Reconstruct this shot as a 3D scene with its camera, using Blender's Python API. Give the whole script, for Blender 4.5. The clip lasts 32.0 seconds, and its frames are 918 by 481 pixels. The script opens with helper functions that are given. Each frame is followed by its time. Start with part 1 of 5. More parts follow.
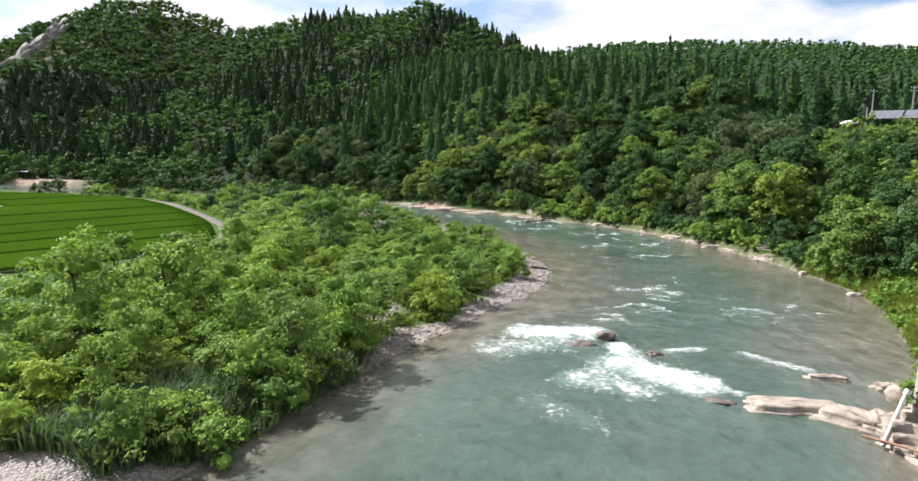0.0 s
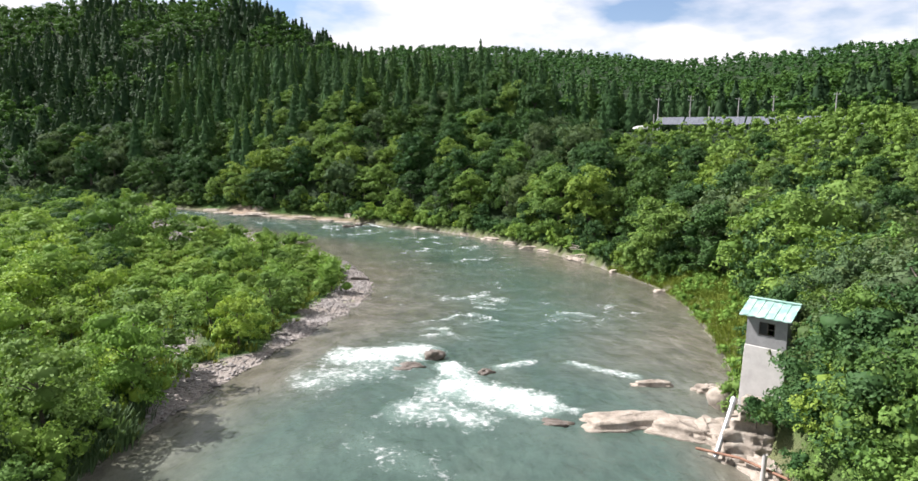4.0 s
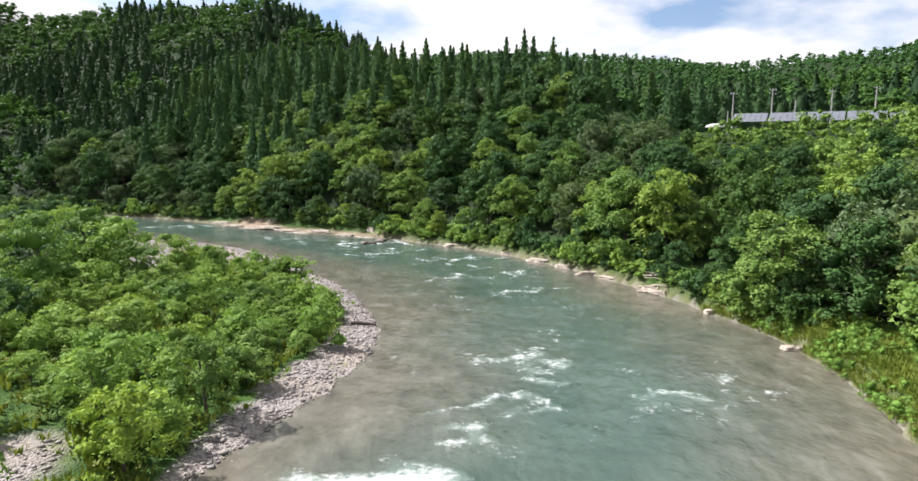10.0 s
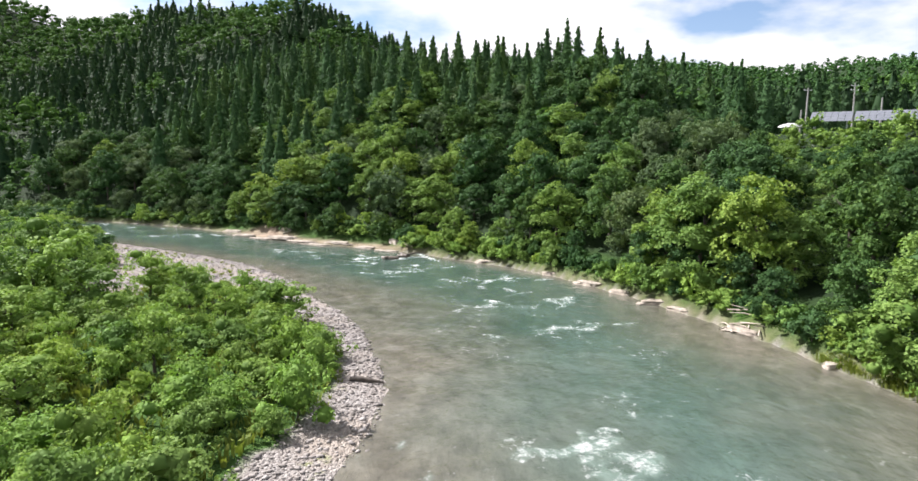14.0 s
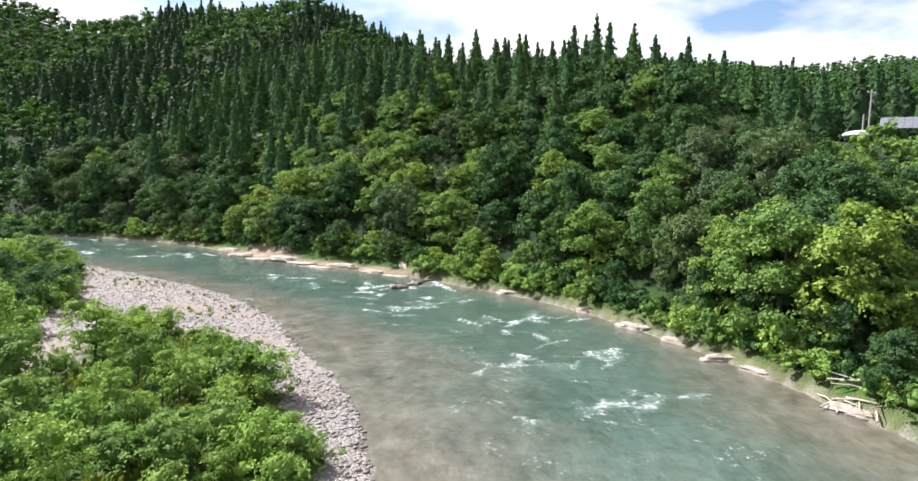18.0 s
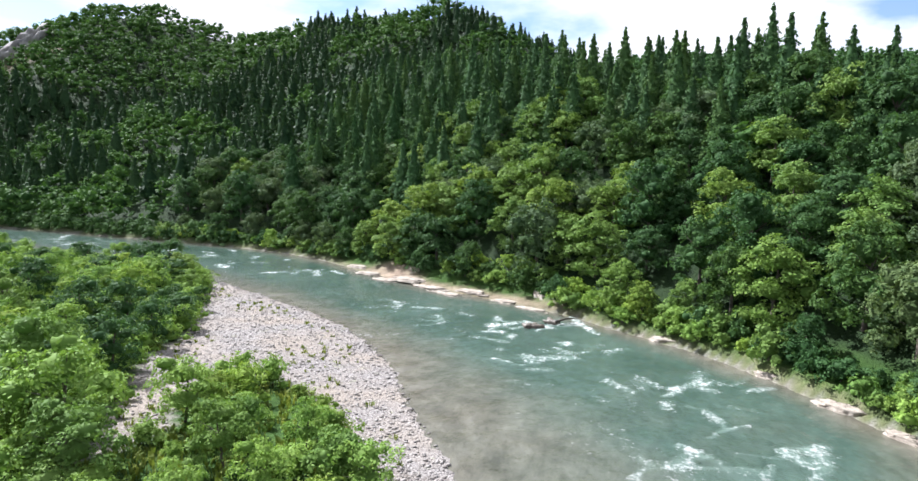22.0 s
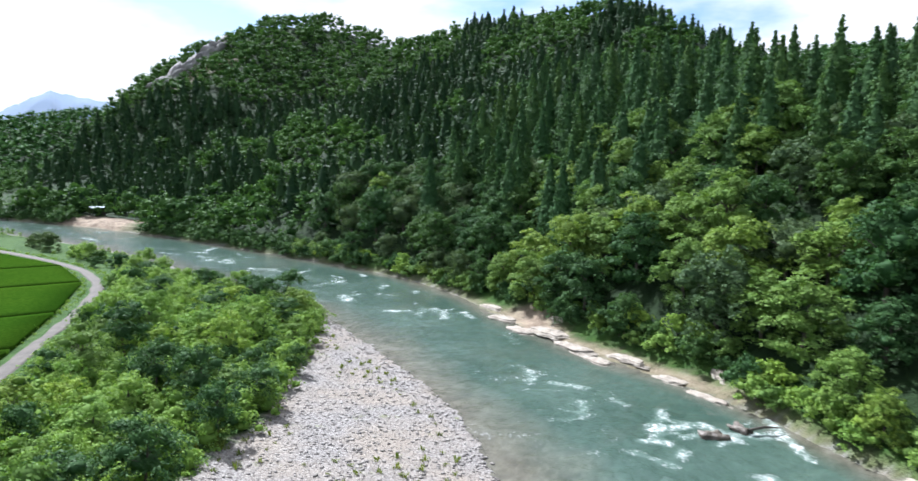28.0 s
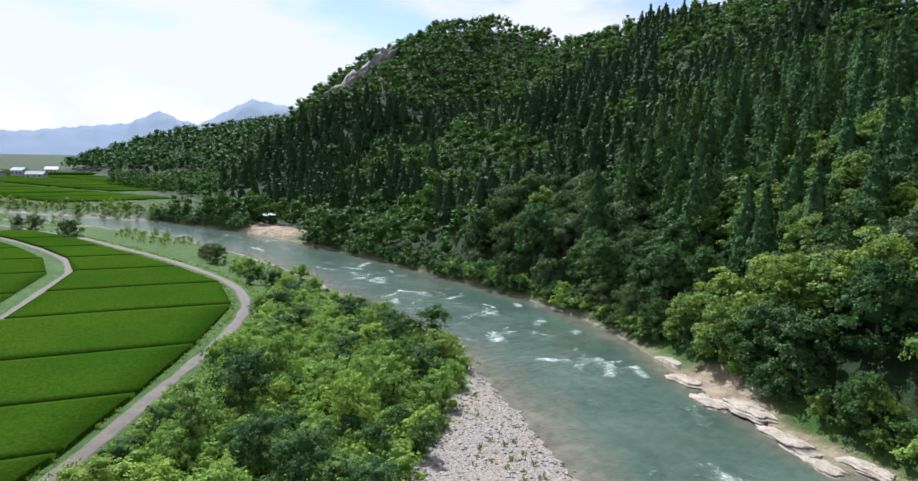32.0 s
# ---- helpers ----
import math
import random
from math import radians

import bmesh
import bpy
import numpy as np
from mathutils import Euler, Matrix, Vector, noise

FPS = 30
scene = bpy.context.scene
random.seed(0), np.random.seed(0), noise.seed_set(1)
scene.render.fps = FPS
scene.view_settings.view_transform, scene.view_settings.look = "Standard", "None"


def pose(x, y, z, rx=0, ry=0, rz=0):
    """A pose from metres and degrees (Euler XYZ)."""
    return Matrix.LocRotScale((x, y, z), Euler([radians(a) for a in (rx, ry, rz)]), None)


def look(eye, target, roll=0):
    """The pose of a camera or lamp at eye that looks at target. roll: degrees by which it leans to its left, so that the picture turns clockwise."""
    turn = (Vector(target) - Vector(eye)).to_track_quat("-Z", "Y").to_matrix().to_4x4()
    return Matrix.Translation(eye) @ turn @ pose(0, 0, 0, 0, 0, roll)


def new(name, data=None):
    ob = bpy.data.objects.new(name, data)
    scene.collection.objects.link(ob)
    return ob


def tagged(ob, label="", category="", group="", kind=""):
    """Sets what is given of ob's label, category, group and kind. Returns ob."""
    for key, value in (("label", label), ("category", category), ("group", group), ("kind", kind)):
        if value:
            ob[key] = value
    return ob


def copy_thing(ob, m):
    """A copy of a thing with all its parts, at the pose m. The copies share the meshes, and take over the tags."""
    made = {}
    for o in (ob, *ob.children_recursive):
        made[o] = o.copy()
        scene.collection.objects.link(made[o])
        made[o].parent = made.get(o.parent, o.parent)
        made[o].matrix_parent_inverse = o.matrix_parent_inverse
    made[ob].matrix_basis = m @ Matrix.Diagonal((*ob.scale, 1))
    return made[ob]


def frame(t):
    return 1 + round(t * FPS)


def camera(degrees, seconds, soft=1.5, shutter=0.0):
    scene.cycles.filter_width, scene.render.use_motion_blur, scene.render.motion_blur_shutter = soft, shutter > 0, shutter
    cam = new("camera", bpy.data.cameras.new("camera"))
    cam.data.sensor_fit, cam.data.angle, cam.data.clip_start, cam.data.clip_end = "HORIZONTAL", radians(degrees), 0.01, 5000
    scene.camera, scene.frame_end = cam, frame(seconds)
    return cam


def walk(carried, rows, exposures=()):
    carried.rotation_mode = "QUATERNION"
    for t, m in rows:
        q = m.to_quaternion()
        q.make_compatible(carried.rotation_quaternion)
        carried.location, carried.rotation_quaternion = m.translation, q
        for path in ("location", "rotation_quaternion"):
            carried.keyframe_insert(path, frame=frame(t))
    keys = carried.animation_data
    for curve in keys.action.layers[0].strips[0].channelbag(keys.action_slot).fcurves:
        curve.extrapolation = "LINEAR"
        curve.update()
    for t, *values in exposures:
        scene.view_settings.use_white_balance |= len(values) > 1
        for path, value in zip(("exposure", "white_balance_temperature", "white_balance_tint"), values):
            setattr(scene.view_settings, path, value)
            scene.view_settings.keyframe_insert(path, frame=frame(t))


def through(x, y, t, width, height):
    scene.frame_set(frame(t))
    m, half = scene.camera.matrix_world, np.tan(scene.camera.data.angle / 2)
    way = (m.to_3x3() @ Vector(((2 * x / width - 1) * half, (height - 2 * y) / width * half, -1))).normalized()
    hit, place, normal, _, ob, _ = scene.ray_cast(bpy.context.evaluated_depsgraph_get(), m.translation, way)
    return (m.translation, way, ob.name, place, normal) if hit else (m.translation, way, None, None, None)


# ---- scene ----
cam = camera(70.3, 32.0, shutter=0.5)
PATH = [
    (0, (-1.161, -9.842, 14.283), (-1.661, -7.924, 14.016), 1.0),
    (0.5, (-1.278, -9.247, 14.355), (-1.733, -7.318, 14.09), 1.0),
    (1, (-1.458, -8.744, 14.38), (-1.821, -6.794, 14.117), 1.1),
    (1.5, (-1.634, -8.274, 14.458), (-1.891, -6.308, 14.197), 1.1),
    (2, (-1.776, -7.709, 14.486), (-1.907, -5.731, 14.227), 1.1),
    (2.5, (-1.861, -7.133, 14.503), (-1.882, -5.149, 14.246), 1.2),
    (3, (-1.93, -6.469, 14.531), (-1.901, -4.485, 14.275), 1.1),
    (3.5, (-1.968, -5.747, 14.593), (-1.919, -3.764, 14.337), 1.2),
    (5.5, (-1.794, -1.079, 14.656), (-1.765, 0.905, 14.4), 1.1),
    (6, (-1.805, 0.491, 14.621), (-1.78, 2.474, 14.367), 1.1),
    (6.5, (-1.736, 2.117, 14.593), (-1.719, 4.101, 14.341), 1.0),
    (7, (-1.721, 4.072, 14.476), (-1.715, 6.057, 14.227), 0.9),
    (7.5, (-1.85, 5.921, 14.365), (-1.851, 7.906, 14.12), 0.9),
    (8, (-1.918, 7.848, 14.274), (-1.931, 9.833, 14.031), 0.9),
    (8.5, (-1.956, 9.773, 14.184), (-1.982, 11.759, 13.944), 0.9),
    (9, (-1.998, 11.682, 14.093), (-2.036, 13.667, 13.855), 0.9),
    (9.5, (-1.803, 13.98, 13.871), (-1.859, 15.965, 13.637), 1.0),
    (10, (-1.5, 16.101, 13.878), (-1.577, 18.086, 13.645), 0.9),
    (10.5, (-1.423, 17.866, 13.839), (-1.514, 19.85, 13.607), 0.9),
    (11, (-1.437, 19.662, 13.851), (-1.541, 21.646, 13.621), 0.8),
    (11.5, (-1.622, 21.456, 13.816), (-1.733, 23.439, 13.589), 0.9),
    (12, (-1.822, 23.387, 13.751), (-1.941, 25.371, 13.525), 1.0),
    (12.5, (-2.033, 25.158, 13.684), (-2.157, 27.141, 13.46), 1.0),
    (13, (-2.182, 27.005, 13.605), (-2.322, 28.987, 13.384), 1.1),
    (13.5, (-2.293, 28.87, 13.559), (-2.453, 30.851, 13.341), 1.1),
    (14, (-2.482, 30.764, 13.608), (-2.656, 32.745, 13.391), 1.2),
    (14.5, (-2.7, 32.539, 13.677), (-2.884, 34.519, 13.463), 1.2),
    (16.5, (-3.758, 39.141, 14.243), (-3.964, 41.12, 14.036), 1.4),
    (17, (-4.039, 40.609, 14.528), (-4.248, 42.587, 14.322), 1.4),
    (17.5, (-3.952, 42.285, 15.162), (-4.17, 44.262, 14.95), 1.1),
    (18, (-4.156, 43.501, 15.584), (-4.377, 45.477, 15.369), 1.1),
    (18.5, (-4.405, 44.576, 15.927), (-4.63, 46.551, 15.711), 1.0),
    (19, (-4.652, 45.62, 16.27), (-4.909, 47.591, 16.053), 1.0),
    (19.5, (-4.871, 46.709, 16.642), (-5.206, 48.668, 16.424), 1.0),
    (20, (-5.147, 48.001, 16.915), (-5.584, 49.94, 16.695), 1.0),
    (20.5, (-5.375, 49.479, 17.219), (-5.904, 51.395, 16.997), 1.1),
    (21, (-5.728, 50.972, 17.513), (-6.306, 52.874, 17.291), 1.1),
    (21.5, (-6.107, 52.489, 17.817), (-6.713, 54.382, 17.594), 1.1),
    (22, (-6.575, 53.94, 18.096), (-7.197, 55.828, 17.873), 1.2),
    (22.5, (-6.943, 55.295, 18.434), (-7.577, 57.178, 18.211), 1.2),
    (23, (-7.285, 56.723, 18.737), (-7.93, 58.603, 18.513), 1.1),
    (23.5, (-7.683, 58.038, 19.114), (-8.335, 59.916, 18.889), 1.2),
    (24, (-8.071, 59.387, 19.483), (-8.729, 61.262, 19.258), 1.2),
    (24.5, (-8.529, 60.57, 19.844), (-9.189, 62.444, 19.618), 1.3),
    (26.5, (-10.39, 66.229, 21.144), (-11.133, 68.071, 20.915), 1.4),
    (27, (-10.945, 67.647, 21.434), (-11.773, 69.453, 21.204), 1.5),
    (27.5, (-11.593, 69.19, 21.738), (-12.528, 70.942, 21.505), 1.7),
    (28, (-12.316, 70.854, 22.126), (-13.36, 72.542, 21.887), 1.6),
    (28.5, (-13.182, 72.605, 22.644), (-14.331, 74.223, 22.398), 1.5),
    (29, (-14.008, 74.429, 23.024), (-15.262, 75.967, 22.773), 1.4),
    (29.5, (-15.052, 76.068, 23.411), (-16.394, 77.529, 23.156), 1.3),
    (30, (-16.155, 77.567, 23.703), (-17.539, 78.987, 23.447), 1.3),
    (30.5, (-17.366, 79.011, 23.915), (-18.771, 80.411, 23.66), 1.4),
    (31, (-18.626, 80.35, 24.183), (-20.042, 81.739, 23.93), 1.4),
    (31.5, (-19.624, 81.536, 24.654), (-21.049, 82.916, 24.4), 1.3),
    (32, (-20.57, 82.685, 25.085), (-22.002, 84.058, 24.83), 1.3),
]
walk(cam, [(t, look(e, g, r)) for t, e, g, r in PATH],
     exposures=((0, 1.20, 6300, 16), (8, 1.20, 6300, 16), (14, 1.34, 6280, 16), (20, 1.44, 6050, 15), (27, 1.44, 5600, 12), (29.5, 1.05, 5750, 11), (32, 0.96, 5850, 11)))

# ---- light ----
SUN_BEARING, SUN_HEIGHT = radians(-70), radians(47)
sun_dir = Vector((math.sin(SUN_BEARING) * math.cos(SUN_HEIGHT), math.cos(SUN_BEARING) * math.cos(SUN_HEIGHT), math.sin(SUN_HEIGHT)))
sun = new("sun", bpy.data.lights.new("sun", "SUN"))
sun.data.energy, sun.data.angle, sun.data.color = 5.0, radians(0.6), (1.0, 0.965, 0.91)
sun.matrix_world = look(sun_dir * 300, (0, 0, 0))

world = bpy.data.worlds.new("world")
scene.world = world
world.use_nodes = True
wn = world.node_tree
wn.nodes.clear()


def wnode(kind, **kw):
    n = wn.nodes.new(kind)
    for k, v in kw.items():
        n.inputs[k].default_value = v
    return n


sky = wn.nodes.new("ShaderNodeTexSky")
sky.sky_type, sky.sun_disc = "NISHITA", False
sky.sun_elevation, sky.sun_rotation = SUN_HEIGHT, SUN_BEARING
sky.air_density, sky.dust_density = 1.0, 0.6
sky_bg = wnode("ShaderNodeBackground", Strength=0.065)
wn.links.new(sky.outputs[0], sky_bg.inputs["Color"])
coord = wn.nodes.new("ShaderNodeTexCoord")
split = wn.nodes.new("ShaderNodeSeparateXYZ")
wn.links.new(coord.outputs["Generated"], split.inputs[0])


def wmath(op, a, b):
    n = wn.nodes.new("ShaderNodeMath")
    n.operation = op
    for i, v in enumerate((a, b)):
        if isinstance(v, (int, float)):
            n.inputs[i].default_value = v
        else:
            wn.links.new(v, n.inputs[i])
    return n.outputs[0]


# a level layer of cumulus seen from below: it closes up towards the horizon
rise = wmath("ADD", wmath("MAXIMUM", split.outputs[2], 0.0), 0.42)
squash = wn.nodes.new("ShaderNodeCombineXYZ")
wn.links.new(wmath("DIVIDE", split.outputs[0], rise), squash.inputs[0])
wn.links.new(wmath("DIVIDE", split.outputs[1], rise), squash.inputs[1])
wn.links.new(wmath("MULTIPLY", split.outputs[2], 3.0), squash.inputs[2])
puffs = wnode("ShaderNodeTexNoise", Scale=2.1, Detail=8.0, Roughness=0.5)
wn.links.new(squash.outputs[0], puffs.inputs["Vector"])
cover = wn.nodes.new("ShaderNodeValToRGB")
cover.color_ramp.elements[0].position, cover.color_ramp.elements[1].position = 0.395, 0.53
wn.links.new(puffs.outputs["Fac"], cover.inputs[0])
cloud_bg = wnode("ShaderNodeBackground", Color=(1.0, 0.99, 0.97, 1), Strength=0.50)
wmix = wn.nodes.new("ShaderNodeMixShader")
wn.links.new(cover.outputs["Color"], wmix.inputs[0])
wn.links.new(sky_bg.outputs[0], wmix.inputs[1])
wn.links.new(cloud_bg.outputs[0], wmix.inputs[2])
wout = wn.nodes.new("ShaderNodeOutputWorld")
wn.links.new(wmix.outputs[0], wout.inputs["Surface"])


# ---- materials ----
class Nodes:
    """A small helper round one node material."""

    def __init__(self, name):
        self.mat = bpy.data.materials.new(name)
        self.mat.use_nodes = True
        self.tree = self.mat.node_tree
        self.tree.nodes.clear()
        self.out = self.tree.nodes.new("ShaderNodeOutputMaterial")
        self.geo = None

    def add(self, kind, settings=None, **inputs):
        n = self.tree.nodes.new(kind)
        for k, v in (settings or {}).items():
            setattr(n, k, v)
        for k, v in inputs.items():
            self.put(n, k.replace("_", " "), v)
        return n

    def put(self, n, key, v):
        socket = n.inputs[int(key[1:])] if key[0] == "i" and key[1:].isdigit() else n.inputs[key]
        if isinstance(v, bpy.types.NodeSocket):
            self.tree.links.new(v, socket)
        else:
            socket.default_value = v

    def place(self):
        if self.geo is None:
            self.geo = self.add("ShaderNodeNewGeometry")
        return self.geo.outputs["Position"]

    def noise(self, scale, detail=4.0, rough=0.55, where=None, stretch=None):
        p = where or self.place()
        if stretch:
            p = self.add("ShaderNodeMapping", Vector=p, Scale=stretch).outputs[0]
        return self.add("ShaderNodeTexNoise", Vector=p, Scale=scale, Detail=detail, Roughness=rough).outputs["Fac"]

    def ramp(self, fac, stops):
        n = self.add("ShaderNodeValToRGB", Fac=fac)
        e = n.color_ramp.elements
        while len(e) < len(stops):
            e.new(0.5)
        for el, (pos, col) in zip(e, stops):
            el.position, el.color = pos, (*col, 1) if len(col) == 3 else col
        return n.outputs["Color"]

    def mix(self, fac, a, b, blend="MIX"):
        n = self.add("ShaderNodeMix", {"data_type": "RGBA", "blend_type": blend})
        self.put(n, "i0", fac)
        for i, v in ((6, a), (7, b)):
            self.put(n, f"i{i}", (*v, 1) if isinstance(v, tuple) and len(v) == 3 else v)
        return n.outputs[2]

    def math(self, op, a, b=0.0):
        n = self.add("ShaderNodeMath", {"operation": op, "use_clamp": False})
        self.put(n, "i0", a)
        self.put(n, "i1", b)
        return n.outputs[0]

    def bump(self, height, strength, dist):
        return self.add("ShaderNodeBump", Height=height, Strength=strength, Distance=dist).outputs[0]

    def finish(self, shader):
        self.tree.links.new(shader, self.out.inputs["Surface"])
        return self.mat


def leaf_material(name, dark, light, through=0.24, yellow=None, gloss=0.08):
    """Leaves: each its own shade, each spray and each tree its own tone."""
    m = Nodes(name)
    geo = m.add("ShaderNodeNewGeometry")
    info = m.add("ShaderNodeObjectInfo")
    tone = m.add("ShaderNodeAttribute", {"attribute_name": "tone"}).outputs["Fac"]
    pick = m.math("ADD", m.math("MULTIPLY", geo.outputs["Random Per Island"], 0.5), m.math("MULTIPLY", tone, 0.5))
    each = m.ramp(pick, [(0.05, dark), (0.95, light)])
    tree = m.ramp(info.outputs["Random"], [(0.0, (0.66, 0.80, 0.78)), (0.35, (1.05, 1.0, 1.12)), (0.7, (1.0, 1.0, 0.95)), (1.0, (1.35, 1.15, 0.80))])
    col = m.mix(1.0, each, tree, "MULTIPLY")
    patch = m.noise(0.35, 2.0)
    col = m.mix(m.math("MULTIPLY", patch, 0.4), col, yellow or light)
    body = m.add("ShaderNodeBsdfPrincipled", Base_Color=col, Roughness=0.6, Specular_IOR_Level=gloss)
    glow = m.add("ShaderNodeBsdfTranslucent", Color=m.mix(1.0, col, (1.2, 1.25, 0.7), "MULTIPLY"))
    return m.finish(m.add("ShaderNodeMixShader", Fac=through, i1=body.outputs[0], i2=glow.outputs[0]).outputs[0])


LEAF_OAK = leaf_material("leaf_oak", (0.014, 0.048, 0.015), (0.075, 0.144, 0.046))
LEAF_LIGHT = leaf_material("leaf_light", (0.046, 0.110, 0.018), (0.185, 0.280, 0.068))
LEAF_GREY = leaf_material("leaf_willow", (0.040, 0.080, 0.030), (0.115, 0.165, 0.072))
LEAF_SHRUB = leaf_material("leaf_shrub", (0.062, 0.145, 0.020), (0.258, 0.380, 0.082))
LEAF_CEDAR = leaf_material("leaf_cedar", (0.018, 0.052, 0.022), (0.080, 0.152, 0.052), 0.2, gloss=0.05)
LEAF_GRASS = leaf_material("leaf_grass", (0.056, 0.105, 0.014), (0.190, 0.225, 0.045))
# Darker cedar leaves: the hillside's cloud shade is put into the colour.
LEAF_CEDAR_SHADED = leaf_material("leaf_cedar_shaded", (0.007, 0.024, 0.012), (0.036, 0.074, 0.030), 0.15, gloss=0.05)
LEAF_WOODS = leaf_material("leaf_woods", (0.014, 0.048, 0.017), (0.072, 0.150, 0.040), 0.22, gloss=0.05)


def bark():
    m = Nodes("bark")
    col = m.ramp(m.noise(3.0, 6.0, 0.7, stretch=(4, 4, 0.6)), [(0.3, (0.035, 0.027, 0.020)), (0.7, (0.119, 0.098, 0.077))])
    b = m.add("ShaderNodeBsdfPrincipled", Base_Color=col, Roughness=0.9, Normal=m.bump(m.noise(9.0, 4.0, stretch=(4, 4, 0.6)), 0.8, 0.03))
    return m.finish(b.outputs[0])


BARK = bark()


def ground_material():
    """Soil and grass, with stones where the shore is bare and a darker green under the woods."""
    m = Nodes("ground_cover")
    bare = m.add("ShaderNodeAttribute", {"attribute_name": "bare"}).outputs["Fac"]
    rock = m.add("ShaderNodeAttribute", {"attribute_name": "rock"}).outputs["Fac"]
    wood = m.add("ShaderNodeAttribute", {"attribute_name": "wood"}).outputs["Fac"]
    grass = m.ramp(m.noise(0.5, 6.0, 0.65), [(0.3, (0.018, 0.048, 0.007)), (0.55, (0.038, 0.085, 0.012)), (0.75, (0.075, 0.105, 0.022))])
    wood_floor = m.ramp(m.noise(0.6, 6.0, 0.65), [(0.3, (0.008, 0.019, 0.006)), (0.7, (0.021, 0.042, 0.011))])
    cell = m.add("ShaderNodeTexVoronoi", Vector=m.place(), Scale=8.0)
    stones = m.ramp(m.add("ShaderNodeSeparateColor", Color=cell.outputs["Color"]).outputs[0],
                    [(0.0, (0.146, 0.131, 0.122)), (0.5, (0.225, 0.207, 0.192)), (1.0, (0.304, 0.286, 0.271))])
    stones = m.mix(m.ramp(m.noise(0.16, 4.0), [(0.4, (0.000, 0.000, 0.000)), (0.65, (1, 1, 1))]), stones, m.mix(0.5, stones, (0.274, 0.225, 0.170)))
    weeds = m.ramp(m.noise(0.33, 7.0, 0.7), [(0.60, (0, 0, 0)), (0.68, (1, 1, 1))])
    stones = m.mix(m.math("MULTIPLY", weeds, 0.7), stones, (0.14, 0.17, 0.05))
    cliff = m.ramp(m.noise(0.4, 8.0, 0.7, stretch=(1, 1, 2.5)), [(0.35, (0.143, 0.105, 0.075)), (0.6, (0.315, 0.247, 0.180)), (0.8, (0.435, 0.375, 0.300))])
    col = m.mix(wood, grass, wood_floor)
    col = m.mix(bare, col, stones)
    col = m.mix(rock, col, cliff)
    height = m.math("ADD", m.math("MULTIPLY", cell.outputs["Distance"], -0.5), m.noise(1.7, 6.0))
    b = m.add("ShaderNodeBsdfPrincipled", Base_Color=col, Roughness=0.92, Specular_IOR_Level=0.2, Normal=m.bump(height, 0.9, 0.25))
    return m.finish(b.outputs[0])


GROUND = ground_material()


def water_material():
    m = Nodes("river_water")
    deep = m.add("ShaderNodeAttribute", {"attribute_name": "deep"}).outputs["Fac"]
    foam = m.add("ShaderNodeAttribute", {"attribute_name": "foam"}).outputs["Fac"]
    bed = m.ramp(m.noise(0.45, 6.0, 0.65, stretch=(1, 0.6, 1)), [(0.30, (0.058, 0.054, 0.040)), (0.52, (0.105, 0.098, 0.075)), (0.75, (0.160, 0.153, 0.125))])
    body = m.ramp(m.noise(0.10, 5.0), [(0.35, (0.036, 0.064, 0.050)), (0.7, (0.064, 0.098, 0.080))])
    col = m.mix(m.ramp(deep, [(0.05, (0, 0, 0)), (0.75, (1, 1, 1))]), bed, body)
    shoal = m.ramp(m.noise(0.075, 6.0, 0.6, stretch=(1, 0.5, 1)), [(0.50, (0, 0, 0)), (0.70, (0.3, 0.3, 0.3))])
    col = m.mix(shoal, col, bed)
    # Light and dark sides of small ripples are painted into the water colour.
    ripple_shading = m.ramp(m.noise(1.6, 7.0, 0.66, stretch=(0.8, 0.5, 1)), [(0.36, (0.85, 0.86, 0.86)), (0.5, (1.0, 1.0, 1.0)), (0.66, (1.15, 1.15, 1.14))])
    col = m.mix(1.0, col, ripple_shading, "MULTIPLY")
    col = m.mix(m.ramp(foam, [(0.35, (0, 0, 0)), (1.0, (0.8, 0.8, 0.8))]), col, (0.22, 0.30, 0.26))
    small = m.noise(2.4, 7.0, 0.65, stretch=(1.0, 0.6, 1))
    mid = m.noise(0.55, 4.0, 0.5, stretch=(1.0, 0.6, 1))
    height = m.math("ADD", m.math("MULTIPLY", small, 0.24), mid)
    b = m.add("ShaderNodeBsdfPrincipled", Base_Color=col, Roughness=0.09, IOR=1.33, Normal=m.bump(height, 1.0, 0.30))
    streak = m.mix(0.55, m.noise(0.75, 8.0, 0.66, stretch=(1.0, 0.7, 1)), m.noise(2.6, 8.0, 0.7))
    edge = m.math("ADD", foam, m.math("MULTIPLY", m.math("SUBTRACT", streak, 0.5), 3.0))
    white = m.ramp(edge, [(0.48, (0, 0, 0)), (0.75, (0.35, 0.35, 0.35)), (1.25, (1, 1, 1))])
    f = m.add("ShaderNodeBsdfPrincipled", Base_Color=m.ramp(streak, [(0.3, (0.34, 0.39, 0.37)), (0.6, (0.66, 0.67, 0.66))]), Roughness=0.7,
              Normal=m.bump(m.noise(3.0, 7.0), 1.0, 0.25))
    return m.finish(m.add("ShaderNodeMixShader", Fac=white, i1=b.outputs[0], i2=f.outputs[0]).outputs[0])


WATER = water_material()


